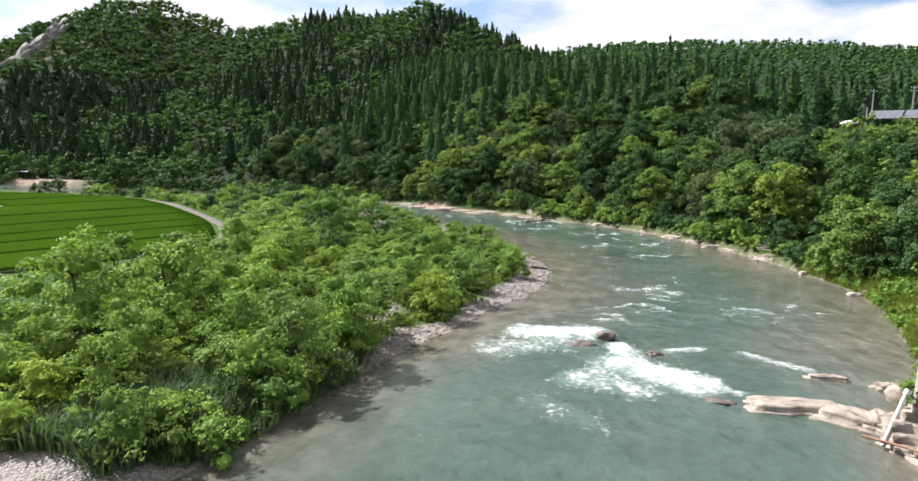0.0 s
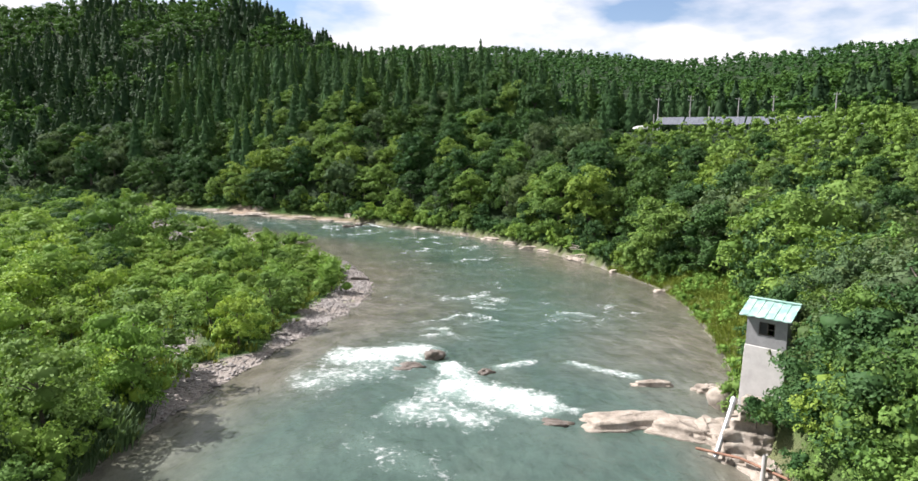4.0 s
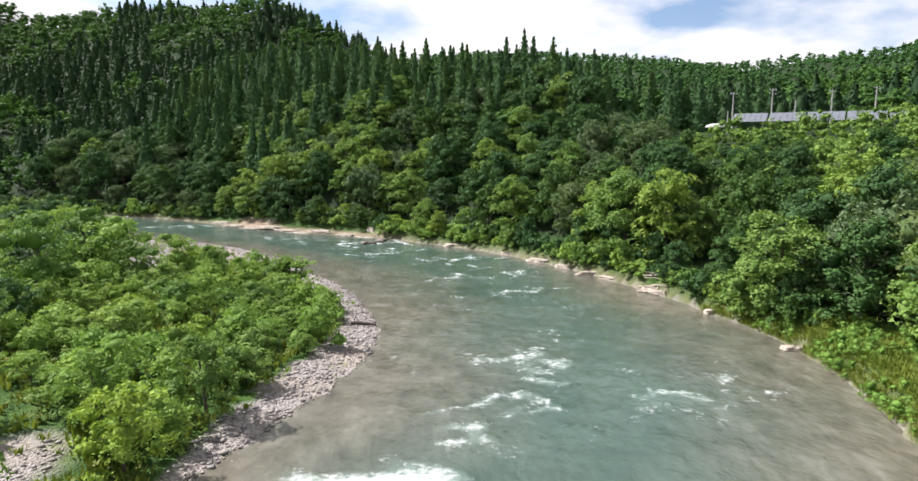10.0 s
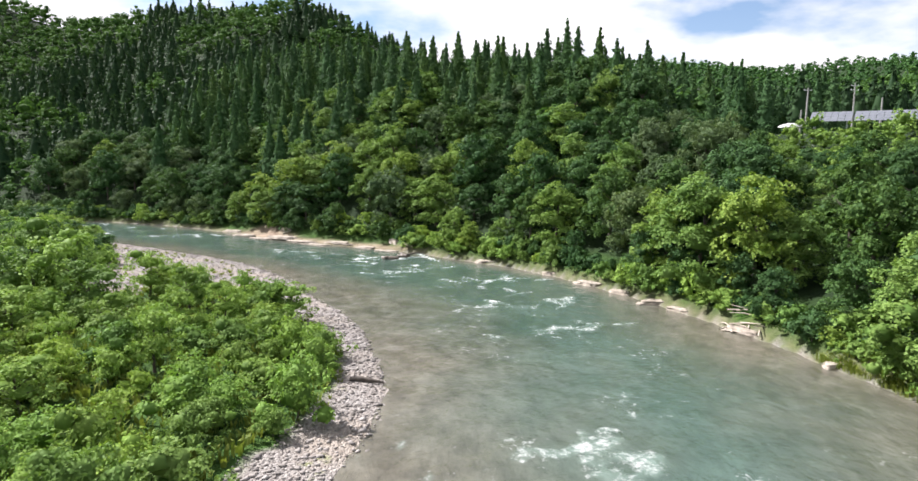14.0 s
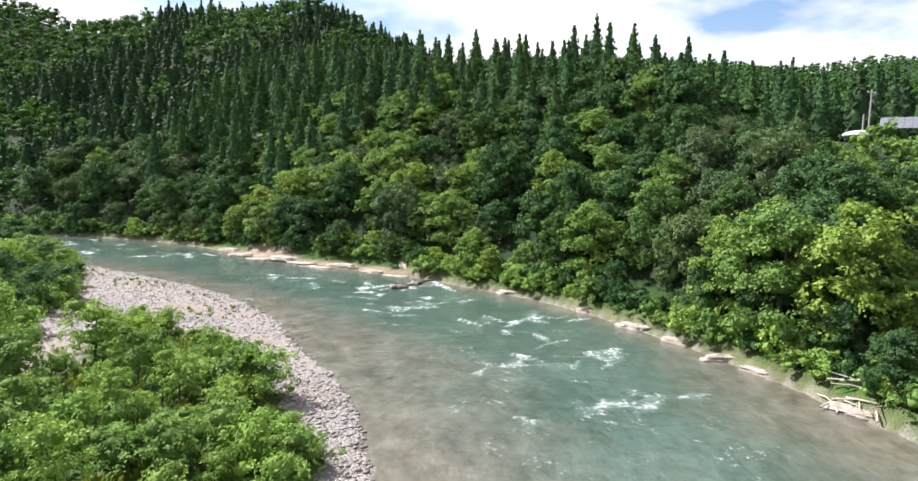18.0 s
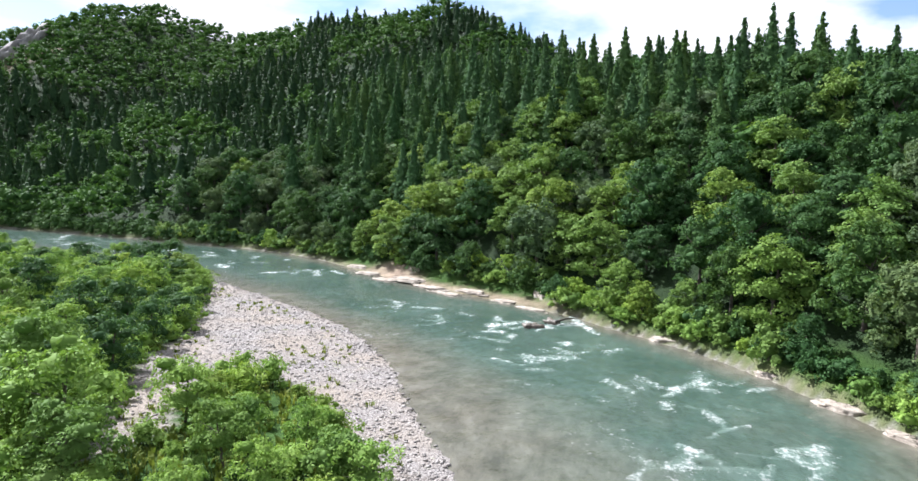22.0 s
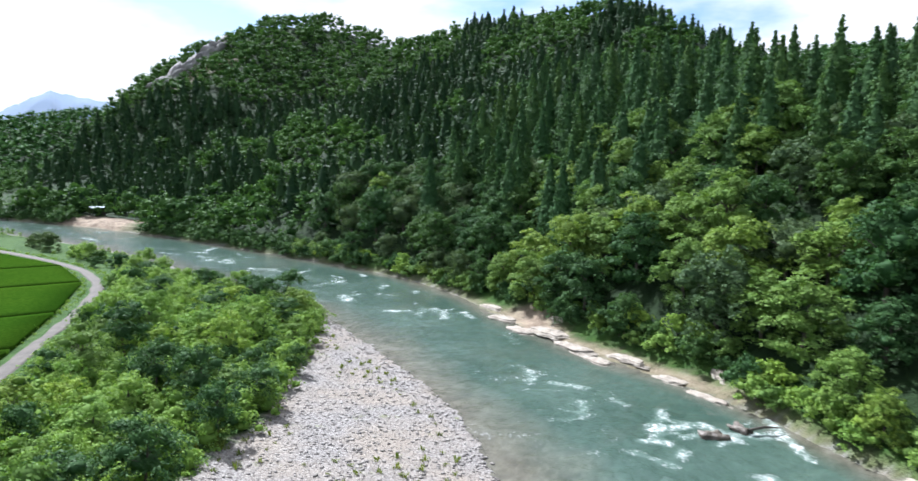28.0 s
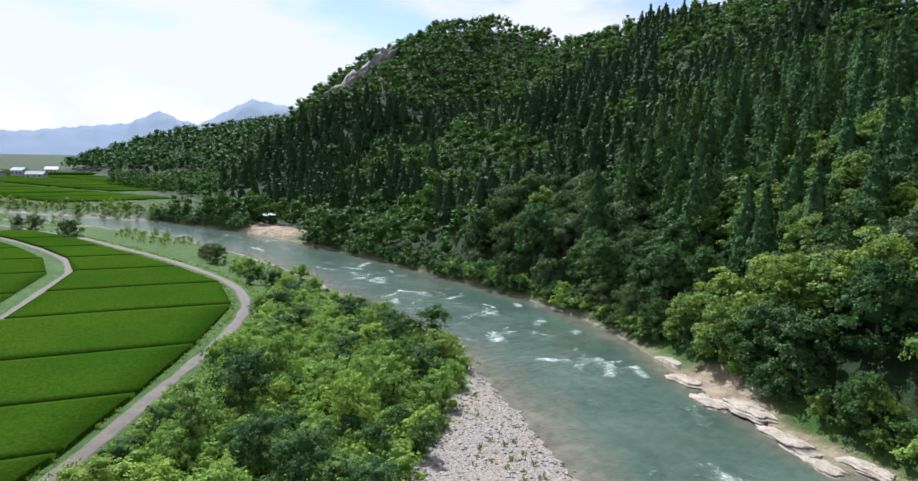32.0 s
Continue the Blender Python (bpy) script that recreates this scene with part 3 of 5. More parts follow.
def leaf_quads(centres, normals, size, ratio=0.6, seed=0, spin=0.4):
    """Leaf sprays: one four-cornered leaf at each centre, facing about along its normal."""
    r = np.random.default_rng(seed)
    n = len(centres)
    nn = normals / (np.linalg.norm(normals, axis=1, keepdims=True) + 1e-9) + r.normal(0, spin, (n, 3))
    nn /= np.linalg.norm(nn, axis=1, keepdims=True) + 1e-9
    a = np.cross(nn, r.normal(0, 1, (n, 3)))
    a /= np.linalg.norm(a, axis=1, keepdims=True) + 1e-9
    b = np.cross(nn, a)
    s = (size * r.uniform(0.6, 1.35, n))[:, None]
    a, b = a * s, b * s * ratio
    v = np.stack([centres - a, centres - b * 0.9, centres + a, centres + b], 1).reshape(-1, 3)
    return v, np.arange(4 * n).reshape(n, 4)


def leaf_tris(centres, normals, size, seed=0, spin=0.4):
    """Pointed leaf sprays of three corners, for trees farther off."""
    v, f = leaf_quads(centres, normals, size * 1.15, 0.75, seed, spin)
    q = v.reshape(-1, 4, 3)
    v = np.stack([q[:, 0] * 0.8 + q[:, 2] * 0.2, q[:, 2], q[:, 3] * 1.4 - q[:, 1] * 0.4], 1).reshape(-1, 3)
    return v, np.arange(len(v)).reshape(-1, 3)


def halved(piece):
    v, f = piece
    return v, np.concatenate([f[:, (0, 1, 2)], f[:, (0, 2, 3)]])


def blob(centre, radii, seed, rings=3, segs=6):
    """A rough closed lump inside a crown; its low tone stands for inner shade."""
    r = np.random.default_rng(seed)
    vs, fs = [], []
    for i in range(rings + 1):
        th = math.pi * i / rings
        for k in range(segs):
            ph = 2 * math.pi * k / segs
            j = r.uniform(0.8, 1.1)
            vs.append((centre[0] + radii[0] * j * math.sin(th) * math.cos(ph), centre[1] + radii[1] * j * math.sin(th) * math.sin(ph), centre[2] + radii[2] * j * math.cos(th)))
    for i in range(rings):
        for k in range(segs):
            k2 = (k + 1) % segs
            fs.append((i * segs + k, i * segs + k2, (i + 1) * segs + k2, (i + 1) * segs + k))
    return np.array(vs), np.array(fs)


def sprays_np(centres, normals, count, size, leaf, seed, fine=False, dome=0.4):
    """Twigs' ends: a small drooping fan of leaves at each centre; also a tone for each fan."""
    r = np.random.default_rng(seed + 500)
    n = len(centres)
    nn = normals / (np.linalg.norm(normals, axis=1, keepdims=True) + 1e-9) + r.normal(0, 0.22, (n, 3))
    nn /= np.linalg.norm(nn, axis=1, keepdims=True)
    a = np.cross(nn, r.normal(0, 1, (n, 3)))
    a /= np.linalg.norm(a, axis=1, keepdims=True) + 1e-9
    b = np.cross(nn, a)
    size = np.broadcast_to(np.asarray(size, float).reshape(-1, 1), (n, 1))
    big = size * r.uniform(0.6, 1.3, (n, 1))
    rad, th = big * np.sqrt(r.random((n, count))), r.uniform(0, 2 * math.pi, (n, count))
    off = a[:, None] * (rad * np.cos(th))[..., None] + b[:, None] * (0.75 * rad * np.sin(th))[..., None]
    c = centres[:, None] + off - nn[:, None] * (dome * rad * rad / size)[..., None] + r.normal(0, 0.10, (n, count, 3)) * size[..., None]
    face = nn[:, None] + 0.6 * off / size[..., None]
    make = leaf_quads if fine else leaf_tris
    v, f = make(c.reshape(-1, 3), face.reshape(-1, 3), leaf, seed=seed, spin=0.38)
    return v, f, np.repeat(r.random(n), count * f.shape[1])


def crown_np(lobes, sprays, count, size, leaf, seed, flat=0.7, core=0.72, cores=6, droop=0.0, fine=True, lift=0.8):
    """Fans of leaves over the outsides of lobes (x, y, z, radius), with a few inner lumps."""
    r = np.random.default_rng(seed)
    lobes = np.asarray(lobes, float)
    share = lobes[:, 3] ** 2
    pick = r.choice(len(lobes), sprays, p=share / share.sum())
    d = r.normal(0, 1, (sprays, 3))
    d[:, 2] = np.abs(d[:, 2]) - 0.55 * r.random(sprays) - droop * 0.4 * r.random(sprays)
    d /= np.linalg.norm(d, axis=1, keepdims=True)
    bulge = 1 + 0.16 * np.sin(5 * d[:, 0] + pick) + 0.14 * np.sin(6 * d[:, 1] + 2 * pick + 4 * d[:, 2])
    rad = lobes[pick, 3] * bulge * r.uniform(0.72, 1.08, sprays)
    c = lobes[pick, :3] + d * rad[:, None] * (1, 1, flat)
    c[:, 2] = np.maximum(c[:, 2], 0.05)
    v, f, tone = sprays_np(c, d + (0, 0, lift), count, size, leaf, seed, fine, 0.4 + 0.5 * droop)
    own = r.random(len(lobes))[np.repeat(pick, count * f.shape[1])]
    pieces, tone = [(v, f)], 0.6 * tone + 0.4 * own
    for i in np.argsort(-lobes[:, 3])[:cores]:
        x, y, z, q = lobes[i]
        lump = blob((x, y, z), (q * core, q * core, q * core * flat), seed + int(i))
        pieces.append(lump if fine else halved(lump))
    v, f = join_np(pieces)
    # The lumps' fixed low tone puts the crown's inner shade into their colour.
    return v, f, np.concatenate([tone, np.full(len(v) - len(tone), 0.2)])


def broadleaf_lobes(height, spread, count, seed, low=0.12, small=0.25, big=0.40):
    r = np.random.default_rng(seed)
    lobes = [(0, 0, height * 0.70, spread * 0.55), (0, 0, height * 0.40, spread * 0.55)]
    for i in range(count):
        a, k = i * 2.4 + r.uniform(-0.4, 0.4), (i + 0.5) / count
        z = height * (low + (0.90 - low) * k + r.uniform(-0.05, 0.05))
        reach = spread * (0.80 * math.sin(math.pi * (0.24 + 0.66 * k)) + r.uniform(-0.12, 0.14))
        lobes.append((reach * math.cos(a), reach * math.sin(a), z, spread * r.uniform(small, big)))
    return lobes


def trunk_np(height, radius, limbs, seed, lean=0.06):
    r = np.random.default_rng(seed)
    tip = Vector((r.uniform(-lean, lean) * height, r.uniform(-lean, lean) * height, height))
    pts = [Vector((0, 0, -0.8)), Vector((0, 0, 0.0)), tip * 0.35 + Vector((0.1, 0, 0)), tip * 0.7, tip]
    pieces = [tube_np(pts, [radius * 1.5, radius * 1.25, radius * 0.85, radius * 0.55, radius * 0.15], 6)]
    for i in range(limbs):
        k = r.uniform(0.3, 0.75)
        base = tip * k
        a = i * 2.4 + r.uniform(-0.4, 0.4)
        out = height * r.uniform(0.22, 0.34)
        end = base + Vector((math.cos(a) * out, math.sin(a) * out, out * r.uniform(0.5, 1.0)))
        pieces.append(tube_np([base, base.lerp(end, 0.5) + Vector((0, 0, 0.1)), end], [radius * 0.45, radius * 0.3, radius * 0.08], 4))
    return join_np(pieces)


def cedar_np(height, radius, sprays, count, size, leaf, seed, sides=6):
    """A cedar: drooping sprays in ragged tiers on a pointed, slightly bulging cone."""
    r = np.random.default_rng(seed)
    k = 1 - np.sqrt(r.random(sprays))
    k = np.where(r.random(sprays) < 0.5, r.random(sprays), k)
    z = height * (0.05 + 0.95 * k)
    a = r.uniform(0, 2 * math.pi, sprays)
    tier = 0.86 + 0.14 * np.sin(z * 4.3 + 2.2 * np.sin(2 * a + seed))
    lump = 1 + 0.14 * np.sin(3 * a + z * 1.1 + seed) + 0.11 * np.sin(7 * a - z * 2)
    prof = np.minimum(0.98 * (1 - k ** 1.1) + 0.01, 0.92)
    q = radius * prof * tier * lump * r.uniform(0.62, 1.10, sprays)
    c = np.stack([q * np.cos(a), q * np.sin(a), z - q * 0.22], 1)
    n = np.stack([np.cos(a), np.sin(a), 0.75 + 0 * a], 1)
    v, f, tone = sprays_np(c, n, count, size * (1.25 - 1.05 * k), leaf, seed, False, 0.5)
    core = halved(tube_np([(0, 0, height * 0.05), (0, 0, height * 0.25), (0, 0, height * 0.65), (0, 0, height * 0.98)], [radius * 0.50, radius * 0.44, radius * 0.22, 0.02], sides))
    v, f = join_np([(v, f), core])
    # The core's low tone paints in the shade inside the cedar.
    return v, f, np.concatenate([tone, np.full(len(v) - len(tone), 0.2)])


def tree_kind(name, crown, trunk, leaf_mat, label, category="tree", group=""):
    """The pattern of a kind of tree: an Empty with a trunk and a crown."""
    base = new(name)
    tagged(base, label, category, group)
    part_mesh("trunk", mesh_np("trunk", *trunk, BARK, smooth=True), base)
    leaves = mesh_np("crown", crown[0], crown[1], leaf_mat)
    attribute(leaves, "tone", crown[2])
    part_mesh("crown", leaves, base)
    return base


BANK = "trees of the wooded far bank"
KINDS = {
    "oak": [tree_kind("broadleaf_tree", crown_np(broadleaf_lobes(10.0, 3.9, n, s, 0.03, 0.19, 0.34), 600, 13, 0.50, 0.15, s, 0.80, fine=False, lift=0.6, cores=9), trunk_np(8.0, 0.22, 5, s), LEAF_OAK,
                      "leafy deep green broadleaf tree standing on the wooded river bank", "tree", BANK) for n, s in ((30, 11), (34, 12), (28, 13), (36, 14), (32, 15))],
    "light": [tree_kind("broadleaf_tree", crown_np(broadleaf_lobes(9.8, 3.9, n, s, 0.04, 0.19, 0.34), 580, 13, 0.55, 0.15, s, 0.62, fine=False, lift=1.1, cores=9), trunk_np(7.5, 0.20, 5, s), LEAF_LIGHT,
                        "bright yellow-green broadleaf tree with layered boughs on the river bank", "tree", BANK) for n, s in ((32, 21), (28, 22), (34, 23))],
    "willow": [tree_kind("willow_tree", crown_np(broadleaf_lobes(9.0, 4.2, n, s, 0.03, 0.22, 0.38), 620, 13, 0.45, 0.14, s, 0.85, droop=1.0, fine=False, lift=0.3), trunk_np(7.0, 0.24, 5, s), LEAF_GREY,
                         "grey-green willow tree with a rounded crown on the river bank", "tree", BANK) for n, s in ((18, 31), (22, 32), (20, 33))],
    "cedar": [tree_kind("cedar_tree", cedar_np(15.0, 4.3, 300, 13, 0.75, 0.19, s), trunk_np(13.0, 0.2, 0, s, 0.0), LEAF_CEDAR,
                        "tall dark green conical cedar on the wooded slope", "tree", "cedars of the slope") for s in (41, 42, 43, 44, 45)],
    "locust": [tree_kind("locust_tree", crown_np(broadleaf_lobes(6.6, 3.0, n, s, 0.15, 0.20, 0.36), 330, 11, 0.42, 0.125, s, 0.6, fine=True), trunk_np(5.5, 0.12, 6, s, 0.12), mat,
                         "bright green feathery young tree on the near river bank", "tree", "young trees of the near bank") for n, s, mat in ((20, 81, LEAF_SHRUB), (18, 82, LEAF_SHRUB), (22, 83, LEAF_LIGHT), (19, 84, LEAF_OAK))],
    "shrub": [tree_kind("shrub", crown_np(broadleaf_lobes(2.6, 1.9, n, s, 0.10, 0.20, 0.36), 190, 9, 0.26, 0.085, s, 0.75, fine=True), trunk_np(1.9, 0.05, 5, s), mat,
                        "bright green bushy shrub on the gravel bank", "shrub", "shrubs of the gravel bank") for n, s, mat in ((14, 51, LEAF_SHRUB), (12, 52, LEAF_LIGHT), (15, 53, LEAF_OAK), (13, 54, LEAF_SHRUB))],
    "fine": [tree_kind("broadleaf_tree", crown_np(broadleaf_lobes(8.5, 3.4, n, s, 0.12, 0.20, 0.36), 640, 13, 0.36, 0.105, s, 0.58), trunk_np(7.5, 0.2, 6, s), mat,
                       "dense leafy green tree beside the pump hut", "tree", BANK) for n, s, mat in ((24, 96, LEAF_LIGHT), (22, 97, LEAF_OAK), (20, 98, LEAF_GREY))],
    "over": [tree_kind("overhanging_tree", crown_np(broadleaf_lobes(5.6, 3.3, n, s, 0.22, 0.20, 0.36), 560, 12, 0.34, 0.10, s, 0.55, droop=1.0), trunk_np(4.6, 0.16, 6, s, 0.15), mat,
                       "dark leafy tree leaning over the shaded rock bank", "tree", BANK) for n, s, mat in ((20, 101, LEAF_OAK), (18, 102, LEAF_OAK), (22, 103, LEAF_LIGHT))],
    "bush": [tree_kind("bank_bush", crown_np(broadleaf_lobes(2.2, 1.9, n, s, 0.05, 0.2, 0.38), 120, 9, 0.32, 0.12, s, 0.7, fine=False), trunk_np(1.6, 0.05, 4, s), mat,
                       "low green bush hanging over the far water's edge", "shrub", "bushes of the far water's edge") for n, s, mat in ((12, 91, LEAF_LIGHT), (11, 92, LEAF_OAK), (13, 93, LEAF_SHRUB))],
}


def plant(kind, x, y, scale=1.0, tall=1.0, r=random, sink=0.15, label=""):
    pattern = KINDS[kind][r.randrange(len(KINDS[kind]))]
    if kind in ("locust", "shrub") and y > 86 and x < -42 and r.random() < 0.22:
        pattern = KINDS[kind][3 if kind == "locust" else 2]
    elif kind in ("locust", "shrub") and (y < 86 or x > -42) and pattern is KINDS[kind][3 if kind == "locust" else 2] and (kind == "shrub" or x > -34 or y > 80):
        pattern = KINDS[kind][r.randrange(2)]
    m = pose(x, y, height(x, y) - sink, 0, 0, r.uniform(0, 360))
    ob = copy_thing(pattern, m)
    ob.scale = (scale, scale, scale * tall)
    return tagged(ob, label)


def spread(n, box_, gap, ok, seed, tries=12):
    """Places at random, at least gap apart, where ok(x, y) holds."""
    r = np.random.default_rng(seed)
    x0, y0, x1, y1 = box_
    spots = np.stack([r.uniform(x0, x1, n * tries), r.uniform(y0, y1, n * tries)], 1)
    spots = spots[ok(spots[:, 0], spots[:, 1])]
    cells, out = {}, []
    for x, y in spots:
        c = (int(x // gap), int(y // gap))
        if all((x - a) ** 2 + (y - b) ** 2 >= gap * gap for i in (-1, 0, 1) for j in (-1, 0, 1) for a, b in cells.get((c[0] + i, c[1] + j), ())):
            cells.setdefault(c, []).append((x, y))
            out.append((x, y))
            if len(out) == n:
                break
    return np.array(out)


def on_far(x, y, lo, hi):
    d = distance(RIGHT, x, y)
    return inside(FAR_SIDE, x, y) & (d > lo) & (d < hi)


def solar_field(x, y):
    return (x > 36) & (x < 130) & (y > 108) & (y < 178) & (y < 100 + 1.4 * (x - 5)) & (y > 175 - 0.85 * x)


def hut_spot(x, y):
    return ((x < 23) & (y < 33)) | ((x - 15.5) ** 2 + (y - 28.5) ** 2 < 16) | ((x < 16.5) & (y > 24) & (y < 33))


rnd = random.Random(5)
# broadleaf belt along the far bank
belt = spread(285, (-118, 8, 75, 205), 4.5, lambda x, y: on_far(x, y, 2.2, 42) & ~solar_field(x, y) & ~hut_spot(x, y) & ~((distance(RIGHT, x, y) < 6.5) & (y > 36) & (y < 66)) & ~((distance(RIGHT, x, y) < 4.6) & (x < -21) & (x > -64)) & ~((distance(RIGHT, x, y) > 27) & (x < -55)), 3, 40)
for x, y in belt:
    near = distance(RIGHT, np.array([x]), np.array([y]))[0]
    kind = rnd.choices(("oak", "light", "willow"), (0.62, 0.20, 0.18) if x > -20 else ((0.20, 0.70, 0.10) if x > -64 else (0.45, 0.1, 0.45)))[0]
    size = rnd.uniform(0.72, 1.15) * (0.62 if near < 5 else 1.0) * (0.6 if x > 30 and y > 88 else 1.0) * (0.55 if x > 0.46 * y + 2 and near > 12 and y > 40 and y < 90 else 1.0)
    plant(kind, x, y, size, rnd.uniform(0.85, 1.12), rnd)
cedars = spread(270, (-90, 105, 75, 260), 3.7, lambda x, y: on_far(x, y, 32 - 18 * smooth(-30, -60, x), 95) & ~solar_field(x, y) & ~((x > 22) & (y < 170)), 4, 30)
for x, y in cedars:
    plant("cedar", x, y, rnd.uniform(0.86, 1.06), rnd.uniform(0.92, 1.08), rnd)
for x, y in ((-5, 163), (16, 151), (11, 154), (19, 155), (-12, 166), (-18, 169), (33, 142), (30, 147), (-1, 158)):
    plant("cedar", x, y, rnd.uniform(0.84, 0.92), rnd.uniform(0.92, 1.0), rnd)
for kind, x, y, size in (("fine", 18.4, 27.4, 0.8), ("fine", 18.8, 23.4, 0.95), ("fine", 17.8, 20.0, 0.85), ("fine", 17.4, 25.0, 0.6), ("fine", 20.6, 30.5, 0.9), ("fine", 21.5, 26.0, 1.1), ("fine", 17.8, 14.8, 0.95), ("fine", 20.6, 18.0, 1.1),
                        ("fine", 16.6, 22.4, 0.62), ("fine", 16.8, 17.4, 0.75), ("fine", 16.9, 12.5, 0.8), ("fine", 19, 12, 1.0), ("fine", 16.8, 9, 0.9), ("fine", 22, 22, 1.1), ("fine", 23.5, 15, 1.1), ("fine", 20, 7, 1.0),
                        ("willow", 16.7, 25.2, 0.5), ("willow", 16.9, 26.6, 0.5), ("bush", 13.0, 16.2, 0.45), ("bush", 13.1, 18.0, 0.4), ("over", 16.2, 22.0, 0.6), ("over", 15.1, 20.6, 0.95), ("over", 15.0, 18.4, 1.0), ("over", 14.9, 16.2, 1.05), ("over", 15.0, 13.8, 1.0), ("over", 14.6, 19.4, 0.7), ("over", 14.5, 17.2, 0.75), ("over", 15.0, 11.5, 1.0), ("over", 15.2, 9.0, 1.0), ("bush", 14.6, 23.4, 0.5), ("bush", 13.6, 21.6, 0.5), ("bush", 13.5, 20.0, 0.55), ("bush", 13.4, 18.8, 0.5), ("bush", 13.4, 17.2, 0.55), ("bush", 15.8, 31.6, 0.8), ("over", 14.2, 20.8, 0.7), ("over", 14.0, 18.4, 0.75), ("over", 13.9, 16.0, 0.8), ("over", 13.9, 13.6, 0.8), ("over", 14.1, 11.2, 0.8), ("bush", 14.3, 19.6, 1.0), ("bush", 14.2, 17.2, 1.0), ("bush", 14.2, 14.8, 1.0), ("bush", 14.2, 12.4, 1.0), ("light", 24.5, 39.0, 0.95), ("light", 28.5, 47.5, 1.15), ("light", 30, 57, 1.2), ("light", 24.5, 74, 1.05), ("light", 14.5, 106, 0.95), ("light", 16.5, 99.5, 1.25), ("light", 20.5, 95, 1.1),
                        ("willow", 33, 64, 1.15), ("willow", 31, 70, 1.1), ("willow", 36, 58, 1.1)):
    plant(kind, x, y, size, rnd.uniform(0.9, 1.1), rnd)
for x, y, size in ((13.3, 24.9, 0.5), (13.9, 24.5, 0.55)):
    plant("bush", x, y, size, 1.0, rnd, -2.3 + height(x, y), "bright green bush growing on the rock below the hut")
fringe = spread(240, (-120, 20, 30, 180), 1.7, lambda x, y: on_far(x, y, 0.9 + 3.0 * smooth(-19, -24, x) * smooth(-66, -60, x), 3.6 + 3.0 * smooth(-19, -24, x) * smooth(-66, -60, x)) & ~hut_spot(x, y) & ~((y > 38) & (y < 68)), 6, 150)
for x, y in fringe:
    plant("bush", x, y, rnd.uniform(0.55, 1.25), rnd.uniform(0.8, 1.3), rnd)


def woods(places, patterns, name, label, mat, seed, vary=0.65):
    """Many far trees as one object."""
    r = np.random.default_rng(seed)
    z = land(places[:, 0], places[:, 1])[0]
    pieces, tones = [], []
    for (x, y), h in zip(places, z):
        v, f, tone = patterns[r.integers(len(patterns))]
        tones.append((1 - vary) * tone + vary * r.random())
        a, s = r.uniform(0, 6.28), r.uniform(0.75, 1.25)
        c, q = math.cos(a) * s, math.sin(a) * s
        pieces.append((np.stack([v[:, 0] * c - v[:, 1] * q + x, v[:, 0] * q + v[:, 1] * c + y, v[:, 2] * s * r.uniform(0.85, 1.15) + h - 0.4], 1), f))
    me = mesh_np(name, *join_np(pieces), mat)
    attribute(me, "tone", np.concatenate(tones))
    return tagged(new(name, me), label, "woods", kind="stuff")


def taken(places, x, y, gap):
    out = np.zeros(x.shape, bool)
    for i in range(0, len(x), 2000):
        d = (x[i:i + 2000, None] - places[None, :, 0]) ** 2 + (y[i:i + 2000, None] - places[None, :, 1]) ** 2
        out[i:i + 2000] = (d < gap * gap).any(1)
    return out


standing = np.concatenate([belt, cedars])
far_cedar = [cedar_np(10.5, 4.9, 78, 4, 1.1, 0.46, s, 5) for s in (61, 62, 63, 64)]
distant_leaf = [crown_np(broadleaf_lobes(8.5, 4.2, 8, s), 14, 4, 1.3, 0.75, s, cores=2, fine=False) for s in (75, 76, 77)]
far_leaf = [crown_np(broadleaf_lobes(8.5, 4.0, 13, s, 0.12, 0.2, 0.36), 56, 4, 0.75, 0.42, s, cores=4, fine=False) for s in (71, 72, 73, 74, 75)]


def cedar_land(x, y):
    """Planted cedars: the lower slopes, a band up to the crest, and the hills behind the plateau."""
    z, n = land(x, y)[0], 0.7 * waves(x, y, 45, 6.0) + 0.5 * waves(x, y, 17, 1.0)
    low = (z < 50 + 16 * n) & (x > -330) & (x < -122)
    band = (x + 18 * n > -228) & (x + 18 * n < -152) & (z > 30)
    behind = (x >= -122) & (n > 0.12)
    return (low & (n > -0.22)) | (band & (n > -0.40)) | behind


def scarred(x, y):
    return land(x, y)[2] > 0.2


def facing(x, y):
    return land(x, y + 4)[0] > land(x, y - 4)[0] - 2.2


near_hill = lambda x, y: on_far(x, y, 3, 430) & facing(x, y) & ~solar_field(x, y) & (np.hypot(x + 80, y - 170) < 430) & (x > -520) & ~((x > 26) & (y > 82) & (y < 165) & (x < 120)) & ~((x < -262) & (y < 215)) & ~scarred(x, y) & ~((y < 110) & (x < 30)) & ~((distance(RIGHT, x, y) < 26) & (x > -105))
p = spread(4700, (-520, 20, 300, 470), 4.8, near_hill, 9)
p = p[~taken(standing, p[:, 0], p[:, 1], 3.4)]
kc = cedar_land(p[:, 0], p[:, 1]) & (distance(RIGHT, p[:, 0], p[:, 1]) > 14)
# These far cedars take the colour with hillside shade painted in.
woods(p[kc], far_cedar, "cedar_woods", "dark cedar forest covering the far hillsides, shade in its colour", LEAF_CEDAR_SHADED, 1, 0.35)
woods(p[~kc], far_leaf, "broadleaf_woods", "mixed green broadleaf forest covering the far hillsides", LEAF_WOODS, 2)
